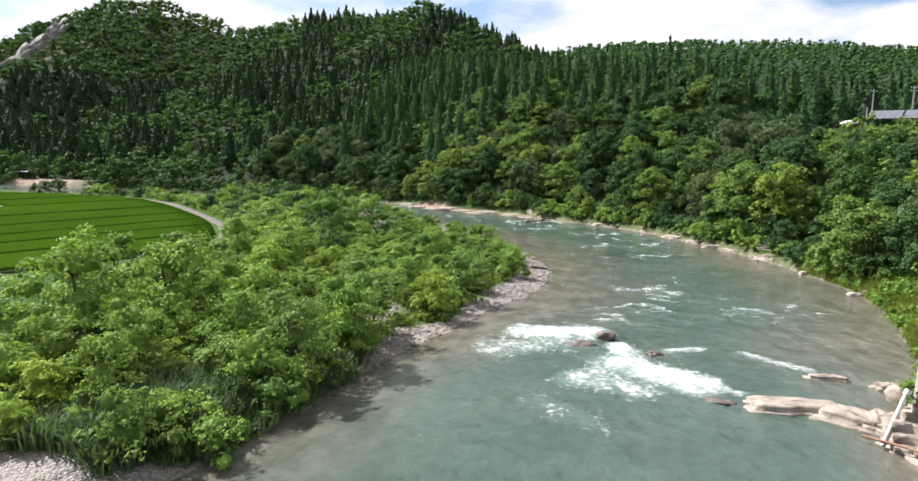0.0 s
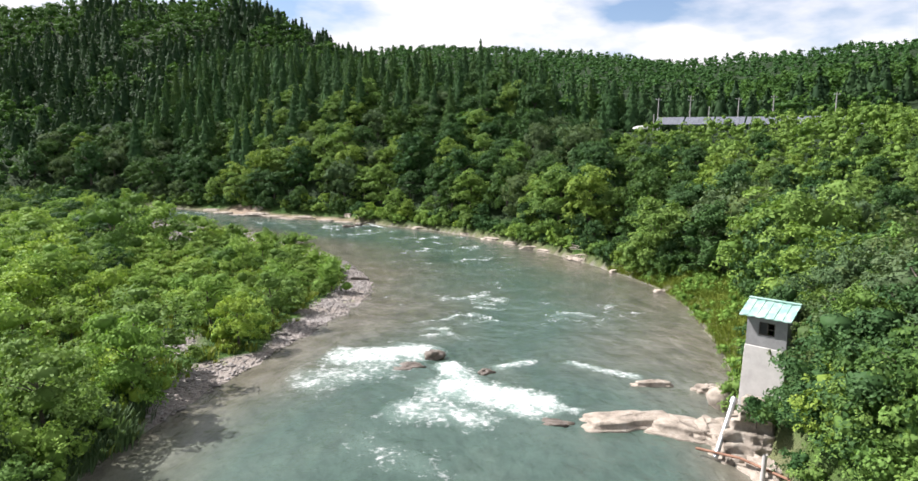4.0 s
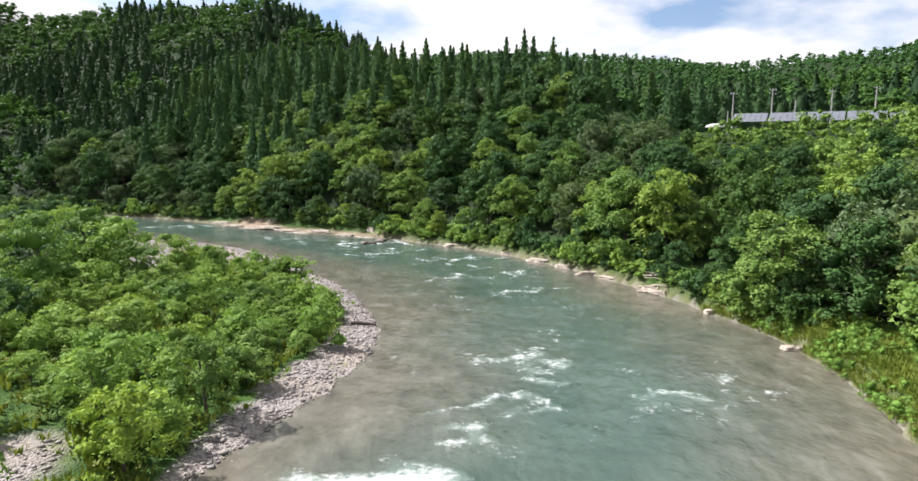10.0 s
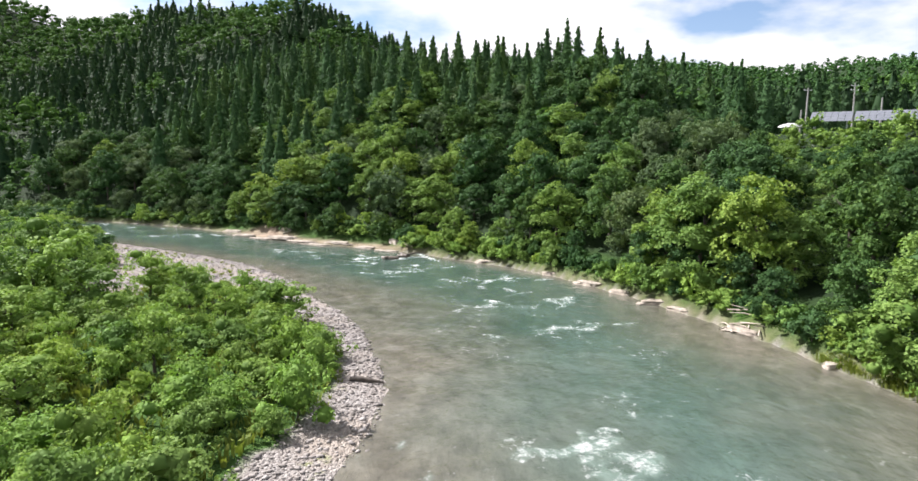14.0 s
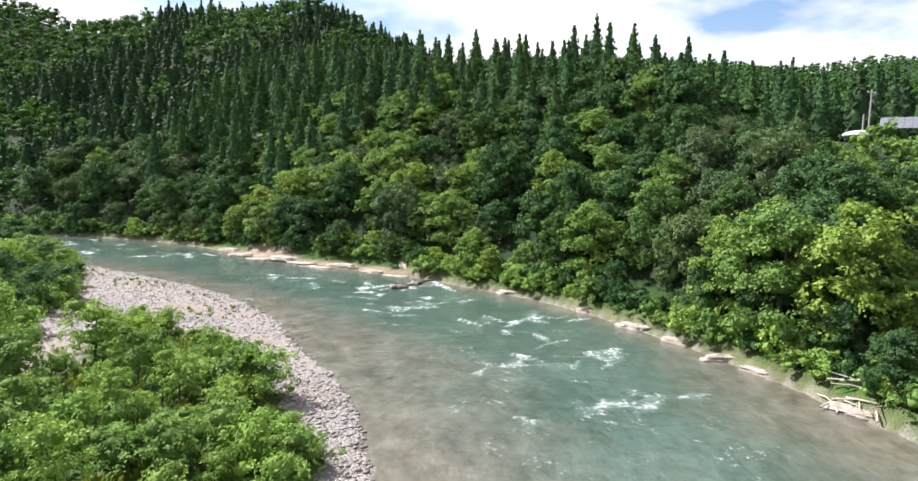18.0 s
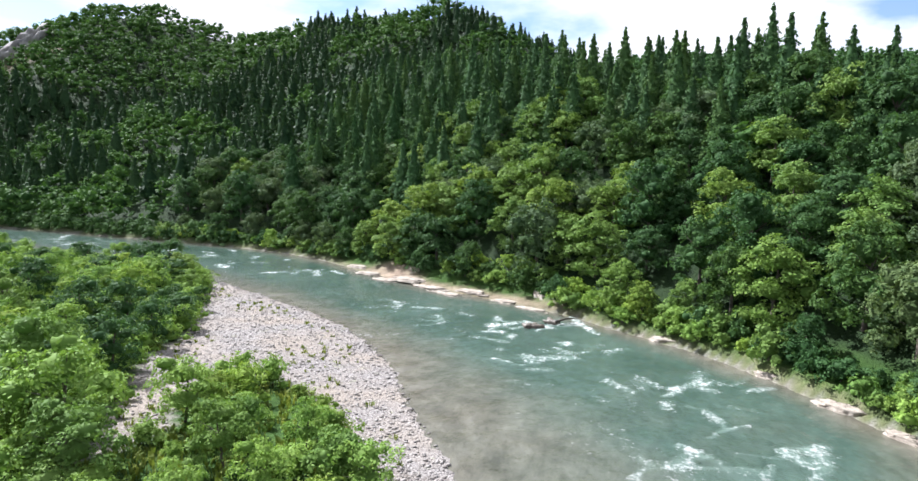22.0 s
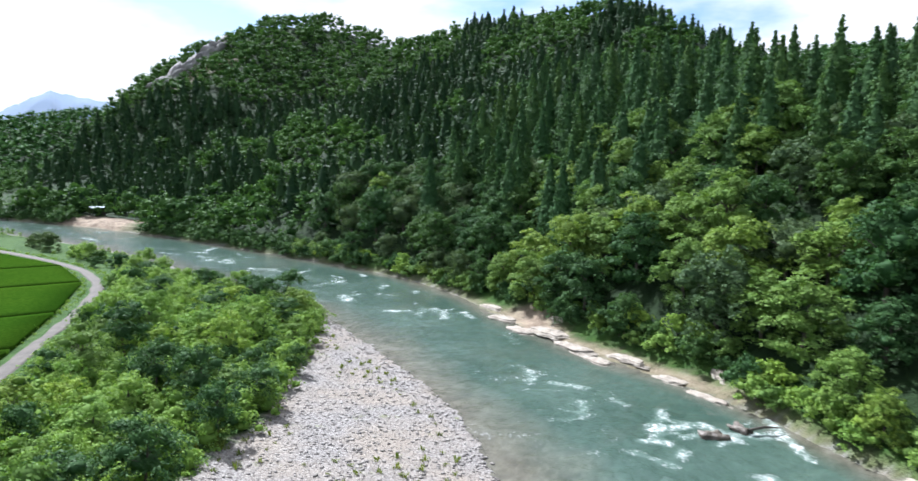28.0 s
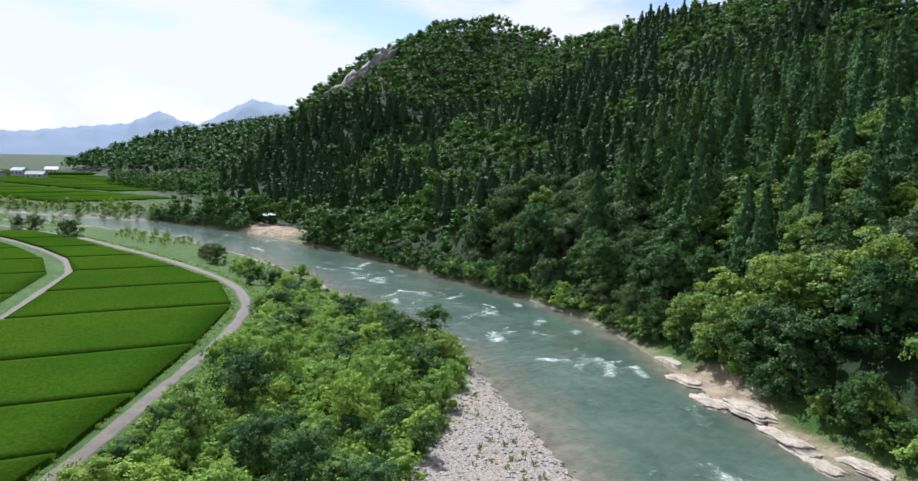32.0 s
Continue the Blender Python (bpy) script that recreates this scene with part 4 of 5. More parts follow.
p = np.concatenate([spread(2300, (-300, 560, 760, 1150), 10.0, lambda x, y: (hills(x, y) > 40) & facing(x, y), 10),
                    spread(3000, (-1100, 200, -470, 640), 6.5, lambda x, y: (hills(x, y) > 4) & (land(x, y)[2] < 0.2), 11)])
woods(p, [(v * 1.35, f, t) for v, f, t in distant_leaf], "distant_woods", "distant wooded ridge behind the valley", LEAF_WOODS, 3)

# ---- near bank ----
TRACK = rounded(np.array([(-44, -30), (-45, 10), (-48, 40), (-54, 64), (-61, 77.5), (-68, 87), (-75, 94.5), (-84.6, 103), (-95.4, 113), (-108, 123.5), (-118, 129.4), (-135, 134.9), (-164, 134.9), (-193, 131.7), (-217, 129.9), (-260, 118)], float), 2)
TRACK_IN = rounded(np.array([(-140, 30), (-126, 62), (-117, 80), (-118.5, 91), (-127, 97.6), (-142.5, 104.8), (-158.6, 113), (-167, 115.5), (-180, 117.5), (-197, 117), (-217, 115.2), (-250, 108)], float), 2)


def near_green(x, y):
    return inside(GREEN, x, y) & (land(x, y)[1] < 0.3) & (distance(TRACK, x, y) > 1.9) & (x > np.interp(y, TRACK[:48, 1], TRACK[:48, 0])) & (y < 150)


locusts = spread(120, (-98, 15, -16, 140), 3.9, lambda x, y: near_green(x, y) & ~((x > -21) & (y > 50)) & ~((x > -41) & (y > 88)) & ~((x > -24) & (y < 24)) & (distance(TRACK, x, y) > 5.5), 12, 40)
for x, y in locusts:
    low = 0.62 if (y > 46 and x > -34) else (0.78 if y > 84 else 1.0)
    plant("locust", x, y, rnd.uniform(0.55, 1.2) * low, rnd.uniform(0.8, 1.2), rnd)
shrubs = np.concatenate([spread(170, (-42, 26, -12, 100), 1.9, near_green, 13, 14), spread(150, (-135, 12, -42, 152), 2.2, near_green, 14, 40), spread(40, (-42, 10, -14, 26), 2.2, near_green, 15, 30)])
shrubs = shrubs[~taken(locusts, shrubs[:, 0], shrubs[:, 1], 1.5)]
for x, y in shrubs:
    plant("shrub", x, y, rnd.uniform(0.45, 1.25), rnd.uniform(0.7, 1.2), rnd)
thick = spread(520, (-118, 30, -40, 140), 1.5, lambda x, y: near_green(x, y) & (distance(TRACK, x, y) > 2.6), 16, 40)
low_shrub = [crown_np(broadleaf_lobes(2.4, 1.7, n, s, 0.06, 0.2, 0.36), 75, 7, 0.28, 0.11, s, 0.75, fine=True, cores=3) for n, s in ((11, 55), (9, 56), (12, 57))]
woods(thick, low_shrub, "undergrowth", "dense bright green undergrowth between the young trees", LEAF_SHRUB, 17)
for kind, x, y, size in (("willow", -221.6, 129.0, 0.62), ("willow", -227, 128, 0.5), ("willow", -242.5, 124, 0.58), ("willow", -249, 121, 0.5), ("willow", -160, 142.5, 0.55), ("willow", -166, 143.5, 0.48), ("willow", -170.5, 144, 0.35),
                        ("shrub", -143, 142, 1.5), ("shrub", -147, 142.8, 1.4), ("shrub", -139, 141.5, 1.1), ("shrub", -152, 144, 1.0), ("shrub", -131, 140.6, 1.2), ("shrub", -124, 139.5, 1.3), ("shrub", -117, 137.5, 1.2)):
    plant(kind, x, y, size, 0.95, rnd, 0.15, "rounded dark green bush on the upstream bank")
for pats in KINDS.values():
    for ob in pats:
        for o in (*ob.children_recursive, ob):
            bpy.data.objects.remove(o)


# ---- fields and tracks ----
def ribbon(name, line, width, lift, mat, label, category="track"):
    """A strip of road on the ground, with ragged edges."""
    line = rounded(line, 1)
    r = np.random.default_rng(len(line))
    d = np.gradient(line, axis=0)
    d /= np.linalg.norm(d, axis=1, keepdims=True)
    side = np.stack([-d[:, 1], d[:, 0]], 1)
    cols = np.array([-0.5, -0.42, -0.3, -0.12, 0.0, 0.12, 0.3, 0.42, 0.5])
    dip = np.array([-0.12, 0.03, 0.0, 0.04, 0.07, 0.04, 0.0, 0.03, -0.12])
    w = width * (1 + 0.12 * r.normal(0, 1, (len(line), 1)))
    xy = line[:, None] + side[:, None] * (cols[None, :] * w)[:, :, None]
    z = land(xy[..., 0].ravel(), xy[..., 1].ravel())[0].reshape(xy.shape[:2]) + lift + dip
    v = np.concatenate([xy, z[..., None]], 2).reshape(-1, 3)
    n, k = xy.shape[:2]
    i = np.arange((n - 1) * (k - 1))
    a = (i // (k - 1)) * k + i % (k - 1)
    me = mesh_np(name, v, np.stack([a, a + 1, a + k + 1, a + k], 1), mat, smooth=True)
    return tagged(new(name, me), label, category, kind="structure")


ribbon("track_outer", TRACK, 1.7, 0.10, DIRT, "pale dirt farm track along the edge of the rice fields")
ribbon("track_inner", TRACK_IN, 1.6, 0.10, DIRT, "pale dirt farm track winding between the rice fields")
LEVEL = 1.12


def slab(name, corners, top, skirt, mat, n=10, ripple=0.05, seed=0):
    """A thick sheet over four corners, with a softly uneven top."""
    c = [np.array(p, float) for p in corners]
    u = np.linspace(0, 1, n + 1)
    uu, vv = np.meshgrid(u, u)
    uu, vv = uu.ravel()[:, None], vv.ravel()[:, None]
    xy = (1 - uu) * (1 - vv) * c[0] + uu * (1 - vv) * c[1] + uu * vv * c[2] + (1 - uu) * vv * c[3]
    edge = (np.minimum(np.minimum(uu, 1 - uu), np.minimum(vv, 1 - vv)).ravel() < 1e-6)
    z = top + ripple * waves(xy[:, 0], xy[:, 1], 2.0, seed) - 0.12 * edge
    v = np.concatenate([np.column_stack([xy, z]), np.column_stack([xy, z * 0 + skirt])])
    k, m = n + 1, (n + 1) ** 2
    faces = []
    for j in range(n):
        for i in range(n):
            a = j * k + i
            faces.append((a, a + 1, a + k + 1, a + k))
    ring = [i for i in range(k)] + [j * k + n for j in range(1, k)] + [n * k + i for i in range(n - 1, -1, -1)] + [j * k for j in range(n - 1, 0, -1)]
    for a, b in zip(ring, ring[1:] + ring[:1]):
        faces.append((b, a, a + m, b + m))
    return mesh_np(name, v, np.array(faces), mat, smooth=False)


def crossing(p, way, line, far=90):
    s = np.arange(2, far, 0.4)
    d = distance(line, p[0] + way[0] * s, p[1] + way[1] * s)
    i = int(np.argmin(d))
    return np.array(p) + np.array(way) * s[i] if d[i] < 3 else None


def inset(p, q, a):
    p, q = np.array(p, float), np.array(q, float)
    d = (q - p) / np.linalg.norm(q - p)
    return p + d * a, q - d * a


RICE_LABEL = "bright green flooded rice paddy with even young plants"
WAY = np.array((-0.33, -0.944))
OUTER = [(-55.5, 64), (-63, 77), (-70, 86), (-77, 93.5), (-86.8, 102.3), (-99.5, 113), (-117.3, 126), (-135, 131.8), (-155.8, 131.8), (-176, 130.4), (-196, 128.6), (-217, 127), (-240, 122)]
for i, (p, q) in enumerate(zip(OUTER[:-1], OUTER[1:])):
    a, b = crossing(p, WAY, TRACK_IN), crossing(q, WAY, TRACK_IN)
    if a is None or b is None:
        a, b = np.array(p) + WAY * 62, np.array(q) + WAY * 62
    p2, a2 = inset(p, a, -0.3)[0], inset(p, a, 0.9)[1]
    q2, b2 = inset(q, b, -0.3)[0], inset(q, b, 0.9)[1]
    e = np.array(q2 - p2) / np.linalg.norm(q2 - p2) * 0.22
    paddy = new("rice_paddy", slab("rice_paddy", [p2 + e, a2 + e, b2 - e, q2 - e], LEVEL + 0.55, LEVEL - 0.35, RICE, 12, 0.05, i))
    tagged(paddy, RICE_LABEL, "rice field", "rice paddies")
    # grassy bund beside it
    n = np.array((q2 - p2)) / np.linalg.norm(q2 - p2) * 0.18
    bund = new("bund", slab("bund", [p2 - n, a2 - n, a2 + n * 0.6, p2 + n * 0.6], LEVEL + 0.28, LEVEL - 0.35, BUND, 6, 0.05, i))
    tagged(bund, "low dark grassy bund between two rice paddies", "bund", "bunds between the paddies")
    if crossing(p, WAY, TRACK_IN) is None or crossing(q, WAY, TRACK_IN) is None:
        continue
    far_a, far_b = a2 + WAY * 4.5, b2 + WAY * 4.5
    inner = new("rice_paddy", slab("rice_paddy", [far_a + e, far_a + WAY * 45 + e, far_b + WAY * 45 - e, far_b - e], LEVEL + 0.5, LEVEL - 0.35, RICE, 12, 0.05, i + 20))
    tagged(inner, RICE_LABEL, "rice field", "rice paddies")

# fields across the upper river
for i in range(14):
    x0, y0 = -345 - 34 * i, 150 - 8 * i
    for j in range(3):
        c = [(x0, y0 + j * 58), (x0 - 32, y0 - 6 + j * 58), (x0 - 32, y0 + 48 + j * 58), (x0, y0 + 54 + j * 58)]
        z = max(float(land(np.array([p[0]]), np.array([p[1]]))[0][0]) for p in c)
        if z < 4.5:
            ob = new("rice_paddy", slab("rice_paddy", c, z + 0.3, z - 3.0, RICE, 4, 0.05, i))
            tagged(ob, "distant green rice paddy across the river", "rice field", "distant rice paddies")


# ---- rocks ----
def rock_np(size, seed, rings=7, segs=12, rough=0.22, flat=0.0):
    """A weathered rock of that size, resting on z = 0 and sunk a little."""
    vs, fs = [], []
    for i in range(rings + 1):
        th = math.pi * i / rings
        for k in range(segs):
            ph = 2 * math.pi * k / segs
            d = Vector((math.sin(th) * math.cos(ph), math.sin(th) * math.sin(ph), math.cos(th)))
            q = 1 + rough * noise.noise(d * 1.6 + Vector((seed * 3.1, 0, 0))) + rough * 0.7 * noise.noise(d * 4.1 + Vector((0, seed, 0)))
            box_ = max(abs(d.x), abs(d.y), abs(d.z))
            q *= (1 - flat) + flat / box_ * 0.85
            vs.append((d.x * q * size[0] / 2, d.y * q * size[1] / 2, d.z * q * size[2] / 2))
    for i in range(rings):
        for k in range(segs):
            k2 = (k + 1) % segs
            fs.append((i * segs + k, (i + 1) * segs + k, (i + 1) * segs + k2, i * segs + k2))
    return np.array(vs), np.array(fs)


def rock(name, x, y, z, size, seed, turn, label, flat=0.35, tilt=0, mat=ROCK, rings=9, segs=18, rough=0.25):
    me = mesh_np(name, *rock_np(size, seed, rings, segs, rough, flat), mat)
    ob = new(name, me)
    ob.matrix_world = pose(x, y, z, tilt, 0, turn)
    return tagged(ob, label, "rock")


def strata_np(size, seed, layers=4, segs=36):
    """A layered rock: jagged flat beds, one upon the other, each smaller and shifted."""
    r = np.random.default_rng(seed)
    ang = np.linspace(0, 2 * math.pi, segs, endpoint=False)
    rings, grow = [], 1.0
    jag = 1 + 0.10 * np.sin(3 * ang + seed) + 0.08 * np.sin(7 * ang + 2 * seed) + r.normal(0, 0.05, segs)
    square = 1 / np.maximum(np.abs(np.cos(ang)), np.abs(np.sin(ang))) ** 0.6
    shift = np.zeros(2)
    for i in range(layers):
        z0, z1 = size[2] * (i / layers - 0.55), size[2] * ((i + 1) / layers - 0.55)
        edge = grow * jag * square * (1 + r.normal(0, 0.035, segs))
        tip = np.stack([edge * np.cos(ang) * size[0] / 2 + shift[0], edge * np.sin(ang) * size[1] / 2 + shift[1]], 1)
        for z, k in ((z0, 0.97), (z0 * 0.3 + z1 * 0.7, 1.0), (z1, 0.965)):
            rings.append(np.column_stack([tip * k, np.full(segs, z) + r.normal(0, 0.02, segs)]))
        grow *= r.uniform(0.80, 0.92)
        shift = shift + r.normal(0, 0.05, 2) * np.array(size[:2])
    for k in (0.7, 0.4, 0.02):
        rings.append(np.column_stack([tip * k, np.full(segs, rings[-1][:, 2].mean() + 0.03) + r.normal(0, 0.04, segs)]))
    n = len(rings)
    v = np.concatenate(rings)
    i = np.arange((n - 1) * segs)
    a, nxt = i, (i // segs) * segs + (i % segs + 1) % segs
    return v, np.stack([a, nxt, nxt + segs, a + segs], 1)


def strata(name, x, y, z, size, seed, turn, label, tilt=0, layers=4, mat=ROCK):
    ob = new(name, mesh_np(name, *strata_np(size, seed, layers), mat))
    ob.matrix_world = pose(x, y, z, tilt, tilt * 0.5, turn)
    return tagged(ob, label, "rock")


LEDGE = "flat pale sandstone ledge reaching into the river"
strata("rock_ledge", 9.0, 29.9, 0.0, (7.2, 2.6, 0.95), 2, 6, LEDGE, -2, 3)
strata("rock_ledge", 12.3, 28.2, 0.1, (3.6, 4.0, 1.1), 5, -35, LEDGE, 2, 4)
strata("rock_ledge", 11.0, 28.6, 0.05, (4.6, 2.4, 1.0), 3, -28, LEDGE, 2, 3)
strata("rock_ledge", 12.6, 25.9, 0.1, (2.6, 2.6, 1.1), 6, -50, LEDGE, -2, 4)
strata("rock_ledge", 13.4, 23.0, 0.1, (2.4, 4.4, 1.3), 8, 8, "broken layered rock at the foot of the shaded bank", 0, 5)
strata("bank_rock", 13.9, 25.4, 1.6, (2.9, 2.2, 3.0), 9, -25, "dark layered rock carrying the pump hut", 0, 6)
strata("bank_rock", 14.6, 20.4, 1.2, (1.8, 4.4, 3.0), 11, 6, "dark layered rock face under the overhanging trees", 0, 6)
strata("bank_rock", 14.7, 16.2, 1.1, (1.8, 4.4, 2.8), 12, 3, "dark layered rock face under the overhanging trees", 0, 6)
strata("river_rock", 11.9, 36.0, 0.0, (3.2, 0.9, 0.6), 4, 2, "low pale rock breaking the water's surface", 0, 3)
strata("river_rock", 15.2, 34.9, 0.05, (2.4, 1.3, 0.7), 6, -8, "low pale rock at the water's edge", 0, 3)
rock("river_rock", 15.0, 32.4, 0.4, (1.6, 1.9, 1.8), 7, 20, "dark upright rock at the water's edge", 0.5)
WET_ROCK = rough_material("wet_rock", [(0.3, (0.045, 0.035, 0.026)), (0.52, (0.13, 0.105, 0.08)), (0.72, (0.30, 0.27, 0.23))], 1.6, 1.0, 0.2, 0.45)
rock("river_rock", -2.5, 41.2, 0.1, (1.3, 1.1, 1.0), 9, 15, "wet brown boulder in the white rapids", 0.5, 0, WET_ROCK, 12, 22, 0.6)
rock("river_rock", -4.3, 39.2, -0.15, (2.6, 1.5, 0.6), 10, 10, "low brown rock in the white rapids", 0.5, 0, WET_ROCK, 12, 22, 0.6)
rock("river_rock", 4.6, 29.7, -0.12, (2.4, 1.1, 0.5), 12, -18, "submerged pale rock below the rapids", 0.5, 0, WET_ROCK, 12, 22, 0.6)
rock("river_rock", 1.0, 38.0, -0.1, (1.2, 0.9, 0.7), 14, 40, "wet dark boulder in the white rapids", 0.4, 0, WET_ROCK, 12, 22, 0.6)
BANKROCK = "pale layered sandstone outcrop along the far bank"
lr = random.Random(23)
EDGE = RIGHT[(RIGHT[:, 0] < 0) & (RIGHT[:, 0] > -120)]
for i in range(9):
    x = -24.0 - 4.3 * i + lr.uniform(-0.8, 0.8)
    y = float(np.interp(-x, -EDGE[:, 0], EDGE[:, 1])) + (-1.0, 0.5, 1.9)[i % 3] + lr.uniform(-0.3, 0.3)
    wide = 1.2 if 3 < i < 8 else 0.8
    strata("bank_rock", x, y, (-0.12, 0.02, 0.30)[i % 3], (lr.uniform(5.0, 8.5) * wide, lr.uniform(2.4, 3.8) * wide, lr.uniform(0.36, 0.55)), 20 + i, -29 + lr.uniform(-7, 7), BANKROCK, -3, 3)
strata("bank_rock", -23.2, 140.4, 0.6, (4.2, 2.4, 1.9), 17, -40, BANKROCK, -3, 5)
strata("bank_rock", -46.5, 151.5, 0.9, (5.0, 2.6, 2.2), 18, -33, BANKROCK, -3, 5)
rock("river_rock", -21.3, 126.2, 0.0, (2.6, 1.5, 0.9), 31, 30, "brown rock breaking the upper rapids", 0.5, 0, WET_ROCK, 12, 22, 0.6)
rock("river_rock", -19.6, 129.0, 0.05, (2.2, 1.2, 1.0), 32, -40, "brown rock breaking the upper rapids", 0.5, 0, WET_ROCK, 12, 22, 0.6)
for i, (x, y, s) in enumerate(((17.6, 88.2, 1.3), (14.0, 96.2, 1.0), (9.6, 104.6, 1.2), (6.5, 109.6, 1.6), (2.2, 116.2, 1.2), (-7.0, 125.6, 1.4), (22.8, 66, 0.9), (20.8, 78.4, 1.1), (12.2, 99.4, 1.3))):
    strata("bank_rock", x, y, 0.1, (s * 2.8, s * 1.2, s * 0.5), 40 + i, -60 + i * 9, "flat weathered grey rock at the far water's edge", 0, 3)


CLIFF = rough_material("cliff_face", [(0.3, (0.140, 0.133, 0.126)), (0.55, (0.252, 0.238, 0.224)), (0.75, (0.364, 0.350, 0.329))], 0.16, 1.0, 1.2, stretch=(1, 1, 0.4))
for i, (x, y) in enumerate(((-361, 341), (-355.5, 322), (-350, 303))):
    face = new("hill_cliff", mesh_np("hill_cliff", *rock_np((34, 9, 19 - 2.5 * i), 70 + i, 22, 40, 0.42, 0.45), CLIFF))
    face.matrix_world = pose(x, y, height(x, y) - 0.5, -24, 29, -73)
    tagged(face, "bare pale cliff face high on the wooded hill", "rock")


# gravel: the larger stones one by one, the rest as one
def stone_np(seed):
    r = np.random.default_rng(seed)
    v = np.array([(1, 0, 0), (0.4, 0.9, 0), (-0.7, 0.7, 0), (-1, -0.2, 0), (-0.2, -0.9, 0), (0.7, -0.7, 0), (0.3, 0.2, 0.75), (-0.4, 0.0, 0.7), (0, 0, -0.6)], float) * r.uniform(0.8, 1.2, (9, 1))
    f = np.array([(0, 1, 6), (1, 2, 6), (2, 7, 6), (2, 3, 7), (3, 4, 7), (4, 6, 7), (4, 5, 6), (5, 0, 6), (1, 0, 8), (2, 1, 8), (3, 2, 8), (4, 3, 8), (5, 4, 8), (0, 5, 8)])
    return v, f


def pebble_material():
    m = Nodes("gravel_stone")
    geo = m.add("ShaderNodeNewGeometry")
    info = m.add("ShaderNodeObjectInfo")
    pick = m.add("ShaderNodeMath", {"operation": "FRACT"}, i0=m.math("ADD", geo.outputs["Random Per Island"], info.outputs["Random"])).outputs[0]
    col = m.ramp(pick, [(0.0, (0.115, 0.106, 0.101)), (0.3, (0.183, 0.168, 0.155)), (0.7, (0.243, 0.222, 0.207)), (1.0, (0.328, 0.310, 0.292))])
    n = m.noise(7.0, 5.0)
    b = m.add("ShaderNodeBsdfPrincipled", Base_Color=m.mix(m.math("MULTIPLY", n, 0.4), col, (0.20, 0.17, 0.14)), Roughness=0.85, Normal=m.bump(n, 0.4, 0.03))
    return m.finish(b.outputs[0])


GRAVEL = pebble_material()
on_bar = lambda x, y: ~inside(RIVER, x, y) & ~inside(FAR_SIDE, x, y) & (land(x, y)[1] > 0.6)
stone_meshes = [mesh_np("stone", v * (0.26, 0.2, 0.10), f, GRAVEL) for v, f in (stone_np(s) for s in range(6))]
edge_spots = spread(280, (-80, 18, -8, 140), 0.7, lambda x, y: (distance(LEFT, x, y) < 2.6) & ~inside(FAR_SIDE, x, y) & (land(x, y)[1] > 0.5), 31, 60)
for i, (x, y) in enumerate(edge_spots):
    ob = new("stone", stone_meshes[i % 6])
    s = rnd.uniform(0.5, 1.25)
    ob.matrix_world = pose(x, y, height(x, y) + 0.02, rnd.uniform(-12, 12), rnd.uniform(-12, 12), rnd.uniform(0, 360)) @ Matrix.Diagonal((s, s, s, 1))
    ob.parent = ground


def scatter(places, patterns, name, label, category, mat, seed, lo, hi, sink, skew=1.0):
    r = np.random.default_rng(seed)
    z = land(places[:, 0], places[:, 1])[0]
    pieces, tones = [], []
    for (x, y), h in zip(places, z):
        v, f = patterns[r.integers(len(patterns))][:2]
        tones.append(np.full(len(v), r.random()))
        a, s = r.uniform(0, 6.28), lo + (hi - lo) * r.random() ** skew
        c, q = math.cos(a) * s, math.sin(a) * s
        pieces.append((np.stack([v[:, 0] * c - v[:, 1] * q + x, v[:, 0] * q + v[:, 1] * c + y, v[:, 2] * s * r.uniform(0.8, 1.2) + h - sink * s], 1), f))
    me = mesh_np(name, *join_np(pieces), mat)
    attribute(me, "tone", np.concatenate(tones))
    return tagged(new(name, me), label, category, kind="stuff")


small = [(v * (0.17, 0.135, 0.09), f) for v, f in (stone_np(s) for s in range(10, 16))]
bar_spots = np.concatenate([spread(6500, (-22, 26, -8, 88), 0.22, on_bar, 32, 8), spread(8500, (-80, 82, -14, 142), 0.26, on_bar, 33, 6)])
scatter(bar_spots, small, "gravel_stones", "grey and buff river stones covering the gravel bar", "stones", GRAVEL, 34, 0.28, 1.35, -0.02, 2.4)


# ---- weeds and grasses ----
def tuft_np(seed, blades, high, wide, width=0.05):
    r = np.random.default_rng(seed)
    vs, fs = [], []
    for i in range(blades):
        a, d = r.uniform(0, 6.28), r.uniform(0, wide)
        p = np.array((math.cos(a) * d, math.sin(a) * d, 0))
        lean = np.array((math.cos(a), math.sin(a), 0)) * r.uniform(0.1, 0.6) * high
        tip = p + lean + np.array((0, 0, high * r.uniform(0.6, 1.1)))
        mid = p + lean * 0.3 + np.array((0, 0, high * 0.55))
        s = np.array((-math.sin(a), math.cos(a), 0)) * width
        vs += [p - s, p + s, mid + s * 1.1, mid - s * 1.1, mid - s * 1.1, mid + s * 1.1, tip + s * 0.15, tip - s * 0.15]
        n = 8 * i
        fs += [(n, n + 1, n + 2, n + 3), (n + 4, n + 5, n + 6, n + 7)]
    return np.array(vs), np.array(fs)


